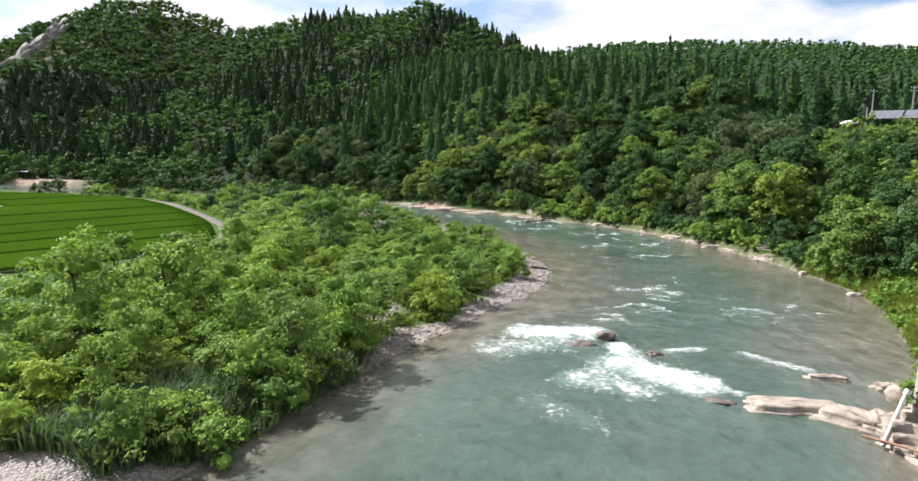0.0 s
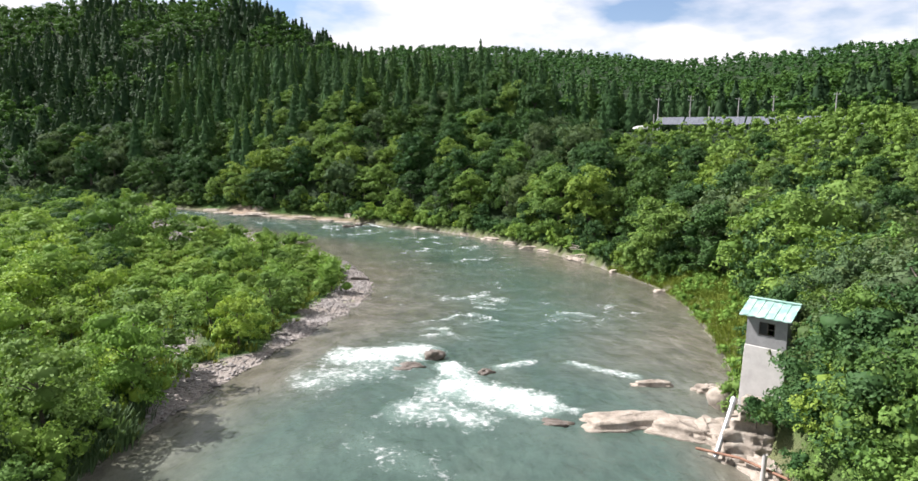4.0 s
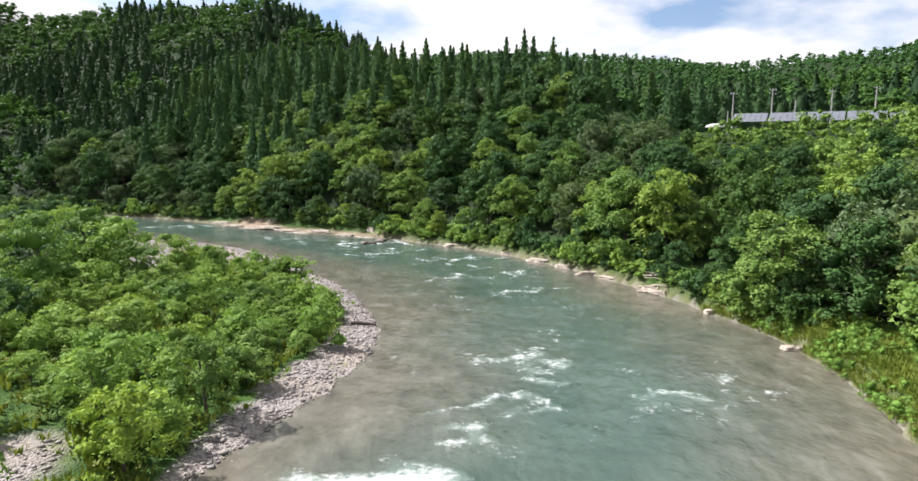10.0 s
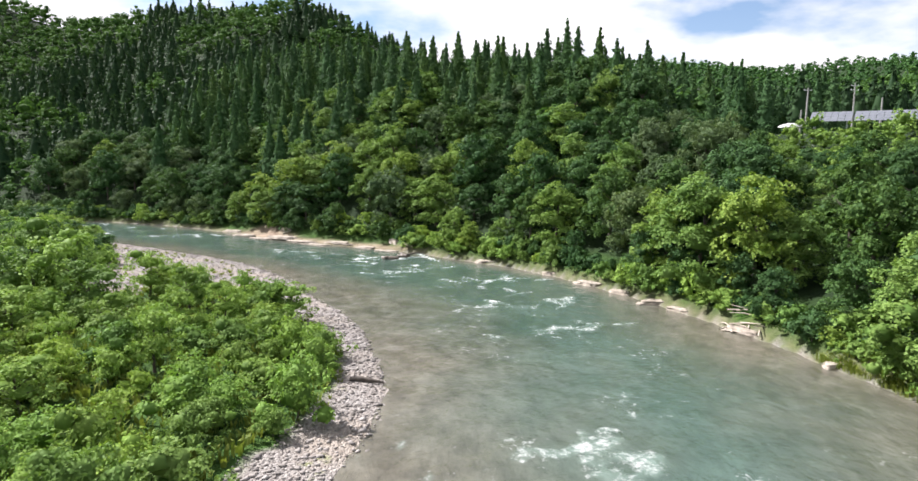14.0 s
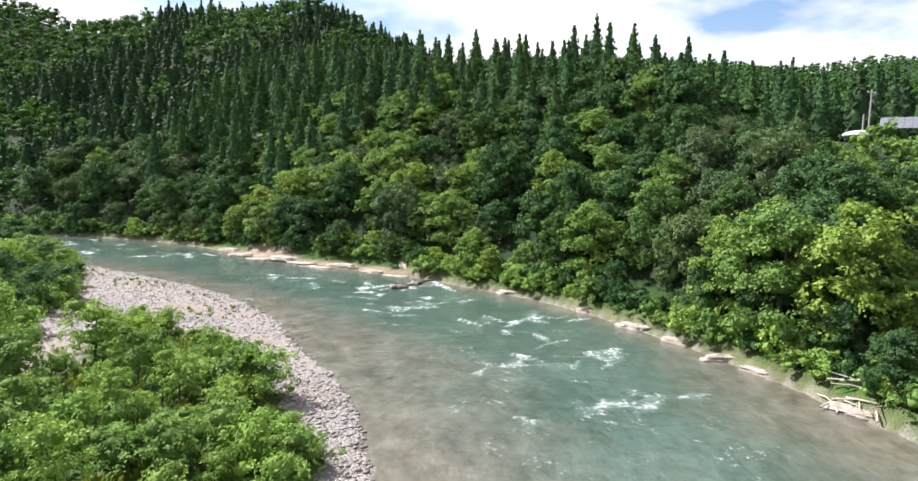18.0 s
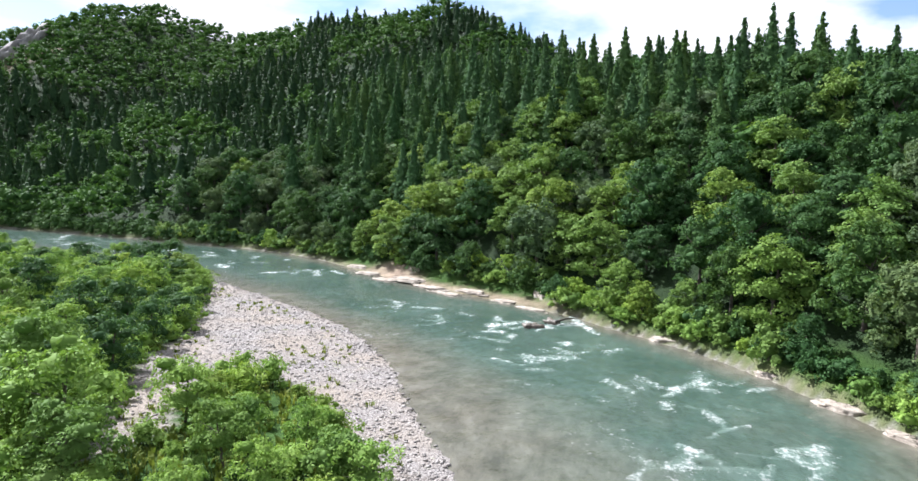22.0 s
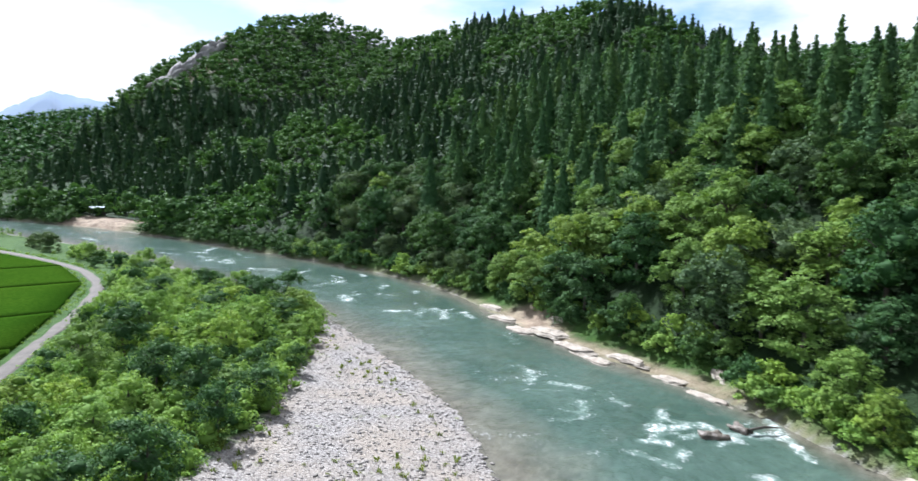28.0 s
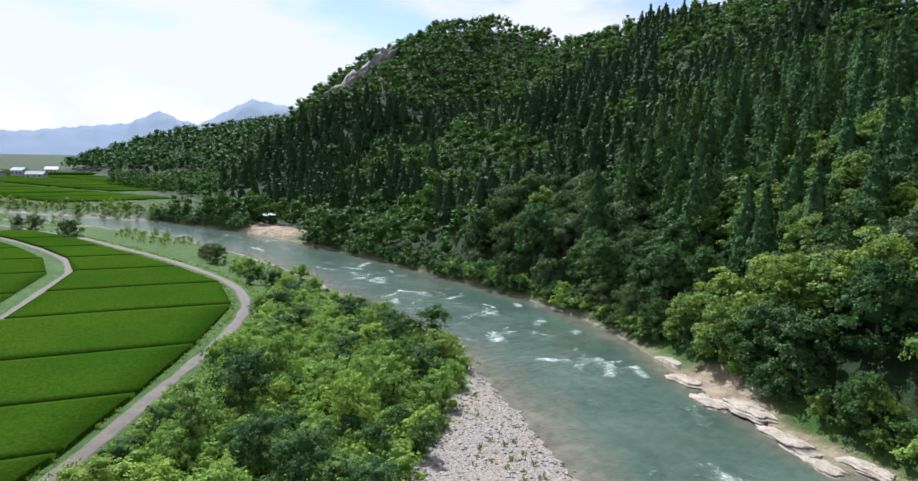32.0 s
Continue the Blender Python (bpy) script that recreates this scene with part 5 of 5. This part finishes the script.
tufts = [tuft_np(s, 34, 0.8, 0.55, 0.03) for s in range(4)]
low_tufts = [tuft_np(s, 18, 0.40, 0.45, 0.05) for s in range(4, 8)]
fine_tufts = [tuft_np(s, 34, 0.5, 0.5, 0.02) for s in range(8, 12)]
bank_grass = spread(1300, (14, 34, 34, 80), 0.38, lambda x, y: on_far(x, y, 0.2, 7.0 - 3.5 * smooth(62, 78, y)), 41, 30)
scatter(bank_grass, fine_tufts, "bank_grass", "yellow-green grass and weeds on the far bank", "grass", LEAF_GRASS, 42, 0.6, 1.5, 0.0)
bank_weeds = spread(330, (14, 33, 34, 80), 0.8, lambda x, y: on_far(x, y, 0.0, 7.0 - 3.5 * smooth(62, 78, y)) & (waves(x, y, 3.0, 4.0) > -0.25), 51, 30)
scatter(bank_weeds, low_shrub, "bank_weeds", "leafy bright green weeds along the far water's edge", "weeds", LEAF_SHRUB, 52, 0.18, 0.52, 0.1)
reeds = spread(800, (-36, 8, -15, 32), 0.45, lambda x, y: inside(GREEN, x, y) & (distance(LEFT, x, y) < 7) & (land(x, y)[1] < 0.4), 43, 30)
scatter(reeds, tufts, "reed_grass", "tall green reeds and grass along the near water's edge", "grass", LEAF_GREY, 44, 0.7, 1.6, 0.0)
meadow = spread(1500, (-60, 14, -13, 102), 0.75, lambda x, y: near_green(x, y), 45)
scatter(meadow, low_tufts, "meadow_grass", "rough grass and weeds between the shrubs", "grass", LEAF_GRASS, 46, 0.7, 1.7, 0.0)
bar_weeds = spread(420, (-70, 34, -10, 132), 1.2, lambda x, y: on_bar(x, y) & (waves(x, y, 5.0, 8.0) > 0.15) & (distance(LEFT, x, y) > 2.5), 47, 40)
scatter(bar_weeds, low_tufts, "bar_weeds", "sparse yellow-green weeds growing in the gravel", "weeds", LEAF_GRASS, 48, 0.35, 0.9, 0.0)
verge = spread(700, (-240, 60, -44, 140), 0.8, lambda x, y: (distance(TRACK, x, y) < 2.6) & (distance(TRACK, x, y) > 1.5), 49, 60)
scatter(verge, low_tufts, "track_verge", "short green grass along the dirt track", "grass", LEAF_SHRUB, 50, 0.5, 1.1, 0.0)


# ---- pump hut and pipes ----
def pump_hut():
    hut = new("pump_hut")
    hut.matrix_world = pose(14.4, 26.8, 0.6, 0, 0, -46)
    tagged(hut, "concrete pump hut with a green tin roof and dark window", "hut")
    w, d = 0.98, 1.8
    bm = bmesh.new()
    low = [bm.verts.new(p) for p in ((-w * 1.14, -0.22, 0), (w * 1.14, -0.22, 0), (w * 1.14, d + 0.2, 0), (-w * 1.14, d + 0.3, 0))]
    top = [bm.verts.new(p) for p in ((-w * 1.04, -0.04, 4.75), (w * 1.04, -0.04, 4.75), (w * 1.04, d + 0.04, 4.75), (-w * 1.04, d + 0.04, 4.75))]
    for i in range(4):
        bm.faces.new((low[i], low[(i + 1) % 4], top[(i + 1) % 4], top[i]))
    bm.faces.new(top)
    bm.faces.new(low[::-1])
    bmesh.ops.bevel(bm, geom=list(bm.edges), offset=0.03, segments=1, affect="EDGES")
    part("base", bm, CONCRETE, hut, "pale battered concrete base")
    z0, z1, t = 4.75, 6.35, 0.14
    wx0, wx1, wz0, wz1 = -0.38, 0.40, z0 + 0.62, z0 + 1.28
    bm = bmesh.new()
    box(bm, (-w, 0, z0), (wx0, t, z1))
    box(bm, (wx1, 0, z0), (w, t, z1))
    box(bm, (wx0, 0, z0), (wx1, t, wz0))
    box(bm, (wx0, 0, wz1), (wx1, t, z1))
    part("front_wall", bm, CONCRETE_DARK, hut)
    for nm, lo, hi in (("back_wall", (-w, d - t, z0), (w, d, z1)), ("side_wall", (-w, t, z0), (-w + t, d - t, z1)), ("side_wall", (w - t, t, z0), (w, d - t, z1))):
        part(nm, box(bmesh.new(), lo, hi), CONCRETE_DARK, hut)
    win = new("window")
    win.parent = hut
    bm = bmesh.new()
    for lo, hi in (((wx0, 0.03, wz0), (wx0 + 0.05, 0.10, wz1)), ((wx1 - 0.05, 0.03, wz0), (wx1, 0.10, wz1)), ((wx0, 0.03, wz0), (wx1, 0.10, wz0 + 0.05)), ((wx0, 0.03, wz1 - 0.05), (wx1, 0.10, wz1)),
                   ((0.0, 0.04, wz0), (0.05, 0.09, wz1)), ((0.05, 0.04, wz0 + 0.3), (wx1, 0.09, wz0 + 0.335))):
        box(bm, lo, hi)
    part("window_frame", bm, DRIFT, win)
    part("pane", box(bmesh.new(), (wx0 + 0.05, 0.06, wz0 + 0.05), (0.0, 0.07, wz1 - 0.05)), DARK, win)
    # Added dark sheet stands for the unlit inside behind the window.
    part("inner_wall", box(bmesh.new(), (-w + t, 0.9, z0 + 0.02), (w - t, 0.95, z1)), DARK, hut)
    for sgn, nm in ((-1, "roof_slope"), (1, "roof_slope")):
        bm = bmesh.new()
        y_e, y_r = (-0.42, d / 2) if sgn < 0 else (d + 0.42, d / 2)
        n = 12
        for k in range(n):
            x0, x1 = -w - 0.28 + (2 * w + 0.56) * k / n, -w - 0.28 + (2 * w + 0.56) * (k + 1) / n
            h = 0.03 if k % 2 else 0.0
            pts = [(x0, y_e, z1 - 0.05 + h), (x1, y_e, z1 - 0.05 + h), (x1, y_r, z1 + 0.62 + h), (x0, y_r, z1 + 0.62 + h)]
            lo = [bm.verts.new(p) for p in pts]
            hi = [bm.verts.new((p[0], p[1], p[2] + 0.05)) for p in pts]
            for f in (hi, lo[::-1], (lo[0], lo[1], hi[1], hi[0]), (lo[1], lo[2], hi[2], hi[1]), (lo[2], lo[3], hi[3], hi[2]), (lo[3], lo[0], hi[0], hi[3])):
                bm.faces.new(f)
        part(nm, bm, ROOF_GREEN, hut, "weathered green tin sheets, white glare put into the colour")
    part("ridge_cap", box(bmesh.new(), (-w - 0.30, d / 2 - 0.12, z1 + 0.66), (w + 0.30, d / 2 + 0.12, z1 + 0.74), 0.02), ROOF_GREEN, hut)
    for x in (-w + 0.02, w - t + 0.01):
        bm = bmesh.new()
        tri = [(x, 0.05, z1), (x, d - 0.05, z1), (x, d / 2, z1 + 0.58)]
        a = [bm.verts.new(p) for p in tri]
        b = [bm.verts.new((p[0] + t - 0.03, p[1], p[2])) for p in tri]
        bm.faces.new(a[::-1])
        bm.faces.new(b)
        for i in range(3):
            bm.faces.new((a[i], a[(i + 1) % 3], b[(i + 1) % 3], b[i]))
        part("gable", bm, CONCRETE_DARK, hut)


pump_hut()


def pipe(name, points, radius, mat, label, sides=12):
    v, f = tube_np(points, [radius] * len(points), sides)
    return tagged(new(name, mesh_np(name, v, f, mat, smooth=True)), label, "pipe")


leaning = pipe("steel_pipe", [(11.6, 25.3, 0.2), (12.2, 25.9, 1.3), (12.85, 26.5, 2.6)], 0.13, STEEL, "grey steel suction pipe leaning on the rock ledge")
v, f = tube_np([(12.80, 26.45, 2.52), (12.95, 26.6, 2.75)], [0.18, 0.18], 12)
part_mesh("flange", mesh_np("flange", v, f, STEEL), leaning)
RUST = rough_material("rusty_iron", [(0.3, (0.13, 0.06, 0.035)), (0.7, (0.30, 0.17, 0.11))], 3.0, 0.4, 0.02)
pipe("rusty_pipe", [(10.9, 26.0, 0.35), (12.4, 24.4, 0.6), (13.4, 22.0, 0.8), (14.2, 18.5, 0.9), (15.2, 12.0, 1.0)], 0.07, RUST, "long rusty iron pipe along the foot of the bank", 8)
pipe("marker_post", [(12.75, 22.9, 0.0), (12.8, 22.9, 1.5)], 0.11, CONCRETE, "short whitish concrete post at the waterline")

# driftwood
v, f = tube_np([(-12.7, 70.1, 0.28), (-11.9, 70.2, 0.30), (-11.2, 70.0, 0.27), (-10.5, 70.1, 0.15)], [0.13, 0.16, 0.14, 0.06], 8)
driftlog = tagged(new("driftwood_log", mesh_np("driftwood_log", v, f, DRIFT, smooth=True)), "dark driftwood log lying on the gravel edge", "log")
v, f = tube_np([(-12.4, 70.1, 0.33), (-12.5, 70.6, 0.6), (-12.3, 70.9, 0.8)], [0.06, 0.04, 0.015], 5)
part_mesh("branch_stub", mesh_np("branch_stub", v, f, DRIFT), driftlog)
v, f = tube_np([(-18.9, 128.4, 0.5), (-17.8, 129.4, 0.7), (-16.6, 130.6, 0.5)], [0.14, 0.12, 0.05], 7)
tagged(new("driftwood_log", mesh_np("driftwood_log", v, f, DRIFT, smooth=True)), "dark driftwood log caught on the rapids' rock", "log")
PALEWOOD = rough_material("bleached_wood", [(0.3, (0.30, 0.25, 0.20)), (0.7, (0.52, 0.46, 0.39))], 4.0, 0.4, 0.02)
for i in range(16):
    x, y = 18.6 - 2.2 * rnd.random() + 0.0, 86.5 + 3.6 * rnd.random()
    z, a, n = height(x, y) + 0.05, rnd.uniform(0, 6.28), rnd.uniform(0.7, 1.8)
    pts = [(x - math.cos(a) * n, y - math.sin(a) * n, z + 0.05), (x, y, z + 0.25), (x + math.cos(a) * n, y + math.sin(a) * n, z + 0.1 + 0.4 * rnd.random())]
    v, f = tube_np(pts, [0.07, 0.06, 0.02], 6)
    tagged(new("driftwood_branch", mesh_np("driftwood_branch", v, f, PALEWOOD, smooth=True)), "bleached driftwood branch stranded on the far bank", "branch", "stranded driftwood")


# ---- solar field ----
def solar_table(x, y, turn):
    z, under = 21.9, height(x, y)
    table = new("solar_table")
    table.matrix_world = pose(x, y, z, 0, 0, turn)
    tagged(table, "tilted ground-mounted solar panel table on steel legs", "solar panels", "solar panel tables")
    tilt = Matrix.Translation((0, 0, 0.9)) @ Matrix.Rotation(radians(27), 4, "X")
    for i in range(6):
        for j in range(4):
            ob = new("panel", PANEL)
            ob.parent = table
            ob.matrix_local = tilt @ Matrix.Translation((-2.58 + 1.03 * i, 0.5 + 1.03 * j, 0.06))
    for j in range(2):
        ob = new("rail", RAIL)
        ob.parent = table
        ob.matrix_local = tilt @ Matrix.Translation((0, 0.9 + 2.1 * j, 0))
    for i in (-2.4, 2.4):
        for yy, h in ((0.85, 1.35), (2.75, 2.3)):
            ob = new("leg", LEG)
            ob.parent = table
            ob.matrix_local = Matrix.Translation((i, yy, under - z - 1.0)) @ Matrix.Diagonal((1, 1, h - 0.05 + z - under + 1.0, 1))
    return table


def boxed(name, lo, hi, mat, bevel=0.0):
    me = bpy.data.meshes.new(name)
    bm = box(bmesh.new(), lo, hi, bevel)
    bm.to_mesh(me)
    bm.free()
    me.materials.append(mat)
    return me


PANEL = boxed("panel", (-0.5, -0.5, -0.02), (0.5, 0.5, 0.02), SOLAR, 0.012)
RAIL = boxed("rail", (-3.1, -0.04, -0.05), (3.1, 0.04, 0.03), STEEL)
LEG = boxed("leg", (-0.05, -0.05, 0), (0.05, 0.05, 1), STEEL)
start, way = np.array((49.0, 146.0)), np.array((0.875, -0.484))
for i in range(10):
    p = start + way * 6.5 * i
    solar_table(p[0], p[1], -29)
bm = bmesh.new()
bmesh.ops.create_uvsphere(bm, u_segments=16, v_segments=8, radius=1.0)
for v in bm.verts:
    v.co = Vector((v.co.x * 2.2, v.co.y * 1.3, max(v.co.z, -0.1) * 0.75 + 0.06 * noise.noise(v.co * 2)))
mound = part("sheeted_mound", bm, WHITE)
mound.matrix_world = pose(43.4, 147.0, max(height(43.4, 147.0), 21.4) + 0.4, 0, 0, -29)
tagged(mound, "low rounded white mound beside the solar panels", "mound")


def utility_pole(x, y, top, arms):
    z = height(x, y)
    base = new("utility_pole")
    base.matrix_world = pose(x, y, z, 0, 0, 20)
    tagged(base, "slender grey concrete utility pole behind the solar panels", "utility pole", "utility poles")
    h = top - z
    v, f = tube_np([(0, 0, -0.5), (0, 0, h * 0.5), (0, 0, h)], [0.19, 0.16, 0.12], 10)
    part_mesh("pole", mesh_np("pole", v, f, POLE, smooth=True), base)
    for k in range(arms):
        part("crossarm", box(bmesh.new(), (-0.9, -0.05, h - 0.5 - 0.8 * k), (0.9, 0.05, h - 0.4 - 0.8 * k)), STEEL, base)
        for x2 in (-0.8, 0.0, 0.8):
            part("insulator", box(bmesh.new(), (x2 - 0.05, -0.05, h - 0.4 - 0.8 * k), (x2 + 0.05, 0.05, h - 0.2 - 0.8 * k), 0.015), WHITE, base)


for x, y, top, arms in ((51.7, 161.8, 30.3, 1), (58.9, 159.3, 30.9, 2), (63.0, 157.6, 28.2, 0), (69.1, 155.0, 30.2, 1), (76.0, 151.7, 30.6, 1), (87.3, 145.3, 30.9, 1), (50.6, 161.5, 26.2, 0)):
    utility_pole(x, y, top, arms)


# ---- far buildings ----
def house(x, y, sx, sy, h, turn, roof_mat, label, z=None):
    base = new("house")
    base.matrix_world = pose(x, y, height(x, y) - 0.3 if z is None else z, 0, 0, turn)
    tagged(base, label, "house", "houses of the far village")
    part("wall", box(bmesh.new(), (-sx / 2, -sy / 2, 0), (sx / 2, sy / 2, h)), WHITE, base)
    bm = bmesh.new()
    e = 0.6
    pts = [(-sx / 2 - e, -sy / 2 - e, h), (sx / 2 + e, -sy / 2 - e, h), (sx / 2 + e, sy / 2 + e, h), (-sx / 2 - e, sy / 2 + e, h), (-sx / 2 - e, 0, h + sy * 0.32), (sx / 2 + e, 0, h + sy * 0.32)]
    v = [bm.verts.new(p) for p in pts]
    for f in ((0, 1, 5, 4), (2, 3, 4, 5), (0, 4, 3), (1, 2, 5), (3, 2, 1, 0)):
        bm.faces.new([v[i] for i in f])
    part("roof", bm, roof_mat, base)
    for k in range(3):
        xx = -sx * 0.33 + sx * 0.33 * k
        part("window", box(bmesh.new(), (xx - 0.7, -sy / 2 - 0.04, h * 0.4), (xx + 0.7, -sy / 2 + 0.05, h * 0.75)), DARK, base)


ROOF_GREY = rough_material("grey_roof", [(0.3, (0.154, 0.168, 0.196)), (0.7, (0.252, 0.266, 0.294))], 1.0, 0.1, 0.02, 0.5)
ROOF_BLUE = rough_material("pale_blue_roof", [(0.3, (0.322, 0.378, 0.448)), (0.7, (0.434, 0.483, 0.546))], 1.0, 0.1, 0.02, 0.4)
for i, (b, d) in enumerate(((-81.5, 620), (-80.2, 640), (-79.2, 600), (-78.2, 660), (-82.5, 580))):
    x, y = -20 + d * math.sin(radians(b)), 83 + d * math.cos(radians(b))
    house(x, y, 9 + 2 * (i % 3), 7, 3.4 + (i % 2) * 1.6, 20 + 15 * i, (ROOF_GREY, ROOF_BLUE)[i % 2], "distant village house with a pitched metal roof")


def shed(x, y):
    z = height(x, y)
    base = new("open_shed")
    base.matrix_world = pose(x, y, z, 0, 0, -20)
    tagged(base, "open shed with a pale blue roof above the eroded bank", "shed")
    for px in (-3.2, 0, 3.2):
        for py in (-1.8, 1.8):
            part("post", box(bmesh.new(), (px - 0.09, py - 0.09, -0.6), (px + 0.09, py + 0.09, 2.5)), DRIFT, base)
    bm = box(bmesh.new(), (-4.0, -2.5, 2.5), (4.0, 2.5, 2.64), 0.03)
    part("roof", bm, ROOF_BLUE, base)
    part("back_wall", box(bmesh.new(), (-3.3, 1.72, 0), (3.3, 1.8, 2.5)), DRIFT, base)


shed(-221, 187)

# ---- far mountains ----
# Air haze over the distance is put into this blue base colour.
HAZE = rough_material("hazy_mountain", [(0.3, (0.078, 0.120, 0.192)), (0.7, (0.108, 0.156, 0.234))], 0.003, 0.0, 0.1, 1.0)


def mountain(name, dist, profile, label):
    """A far ridge: crest heights by bearing, with a slope towards the valley and noise."""
    b = np.arange(-100, -30, 0.25)
    e = np.interp(b, [p[0] for p in profile], [p[1] for p in profile])
    e = e + 0.05 * np.sin(b * 5.1) + 0.03 * np.sin(b * 11.7 + 1)
    rows = []
    for k, (dd, hh) in enumerate(((0, 0.0), (0.25, 0.18), (0.55, 0.45), (0.8, 0.75), (1.0, 1.0), (1.25, 0.55), (1.5, 0.0))):
        d = dist * (0.72 + 0.28 * dd)
        top = 25 + dist * np.tan(np.radians(np.maximum(e, 0.05)))
        z = top * hh * (1 + 0.12 * np.sin(b * 2.3 + k * 1.7) * (0 < hh < 1)) - 30 * (hh == 0)
        rows.append(np.stack([-20 + d * np.sin(np.radians(b)), 83 + d * np.cos(np.radians(b)), z], 1))
    v = np.stack(rows).reshape(-1, 3)
    n, k = len(rows), len(b)
    i = np.arange((n - 1) * (k - 1))
    a = (i // (k - 1)) * k + i % (k - 1)
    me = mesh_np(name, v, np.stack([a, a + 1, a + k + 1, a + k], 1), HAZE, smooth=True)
    return tagged(new(name, me), label, "mountain", kind="structure")


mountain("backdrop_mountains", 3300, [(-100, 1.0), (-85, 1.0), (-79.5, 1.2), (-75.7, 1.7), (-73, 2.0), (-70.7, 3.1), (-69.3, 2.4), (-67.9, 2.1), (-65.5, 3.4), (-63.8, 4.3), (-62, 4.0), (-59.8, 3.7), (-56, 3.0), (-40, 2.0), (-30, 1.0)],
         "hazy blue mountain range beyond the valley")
p = spread(420, (-760, 90, -330, 380), 8.0, lambda x, y: (np.abs(y - (150 - 0.24 * (x + 330)) - 110 - 60 * waves(x, x, 120, 2.0)) < 14) & (land(x, y)[0] < 8), 61, 40)
scatter(p, far_leaf, "valley_trees", "dark hedgerow trees across the distant fields", "woods", LEAF_WOODS, 62, 0.6, 1.1, 0.3)
p = spread(420, (-330, 118, -112, 157), 2.4, lambda x, y: ~inside(RIVER, x, y) & ~inside(FAR_SIDE, x, y) & (distance(LEFT, x, y) < 13) & (distance(LEFT, x, y) > 1) & (distance(TRACK, x, y) > 2.5) & (waves(x, y, 18, 3.0) > -0.1), 63, 40)
scatter(p, far_leaf, "upstream_bushes", "low green scrub along the upstream bank", "bushes", LEAF_SHRUB, 64, 0.10, 0.30, 0.1, 1.6)

p = spread(430, (-262, 150, -98, 182), 1.5, lambda x, y: on_far(x, y, 0.4, 4.0) & ((x > -180) | (x < -216)), 67, 60)
scatter(p, low_shrub, "bank_scrub", "dark green scrub hanging over the upstream far bank", "scrub", LEAF_OAK, 68, 0.7, 1.6, 0.2)
p = spread(170, (-420, 130, -262, 214), 3.0, lambda x, y: on_far(x, y, 0.5, 13), 69, 60)
scatter(p, far_leaf, "bank_willows", "low bright green willows along the upper river", "scrub", LEAF_LIGHT, 70, 0.2, 0.55, 0.2)
p = spread(420, (24, 78, 110, 160), 2.6, lambda x, y: on_far(x, y, 30, 85) & ~((x - 49) * 0.484 + (y - 146) * 0.875 > -2.0), 65)
scatter(p, far_leaf, "plateau_scrub", "bright green scrub below the edge of the solar field", "scrub", LEAF_LIGHT, 66, 0.32, 0.62, 0.2)
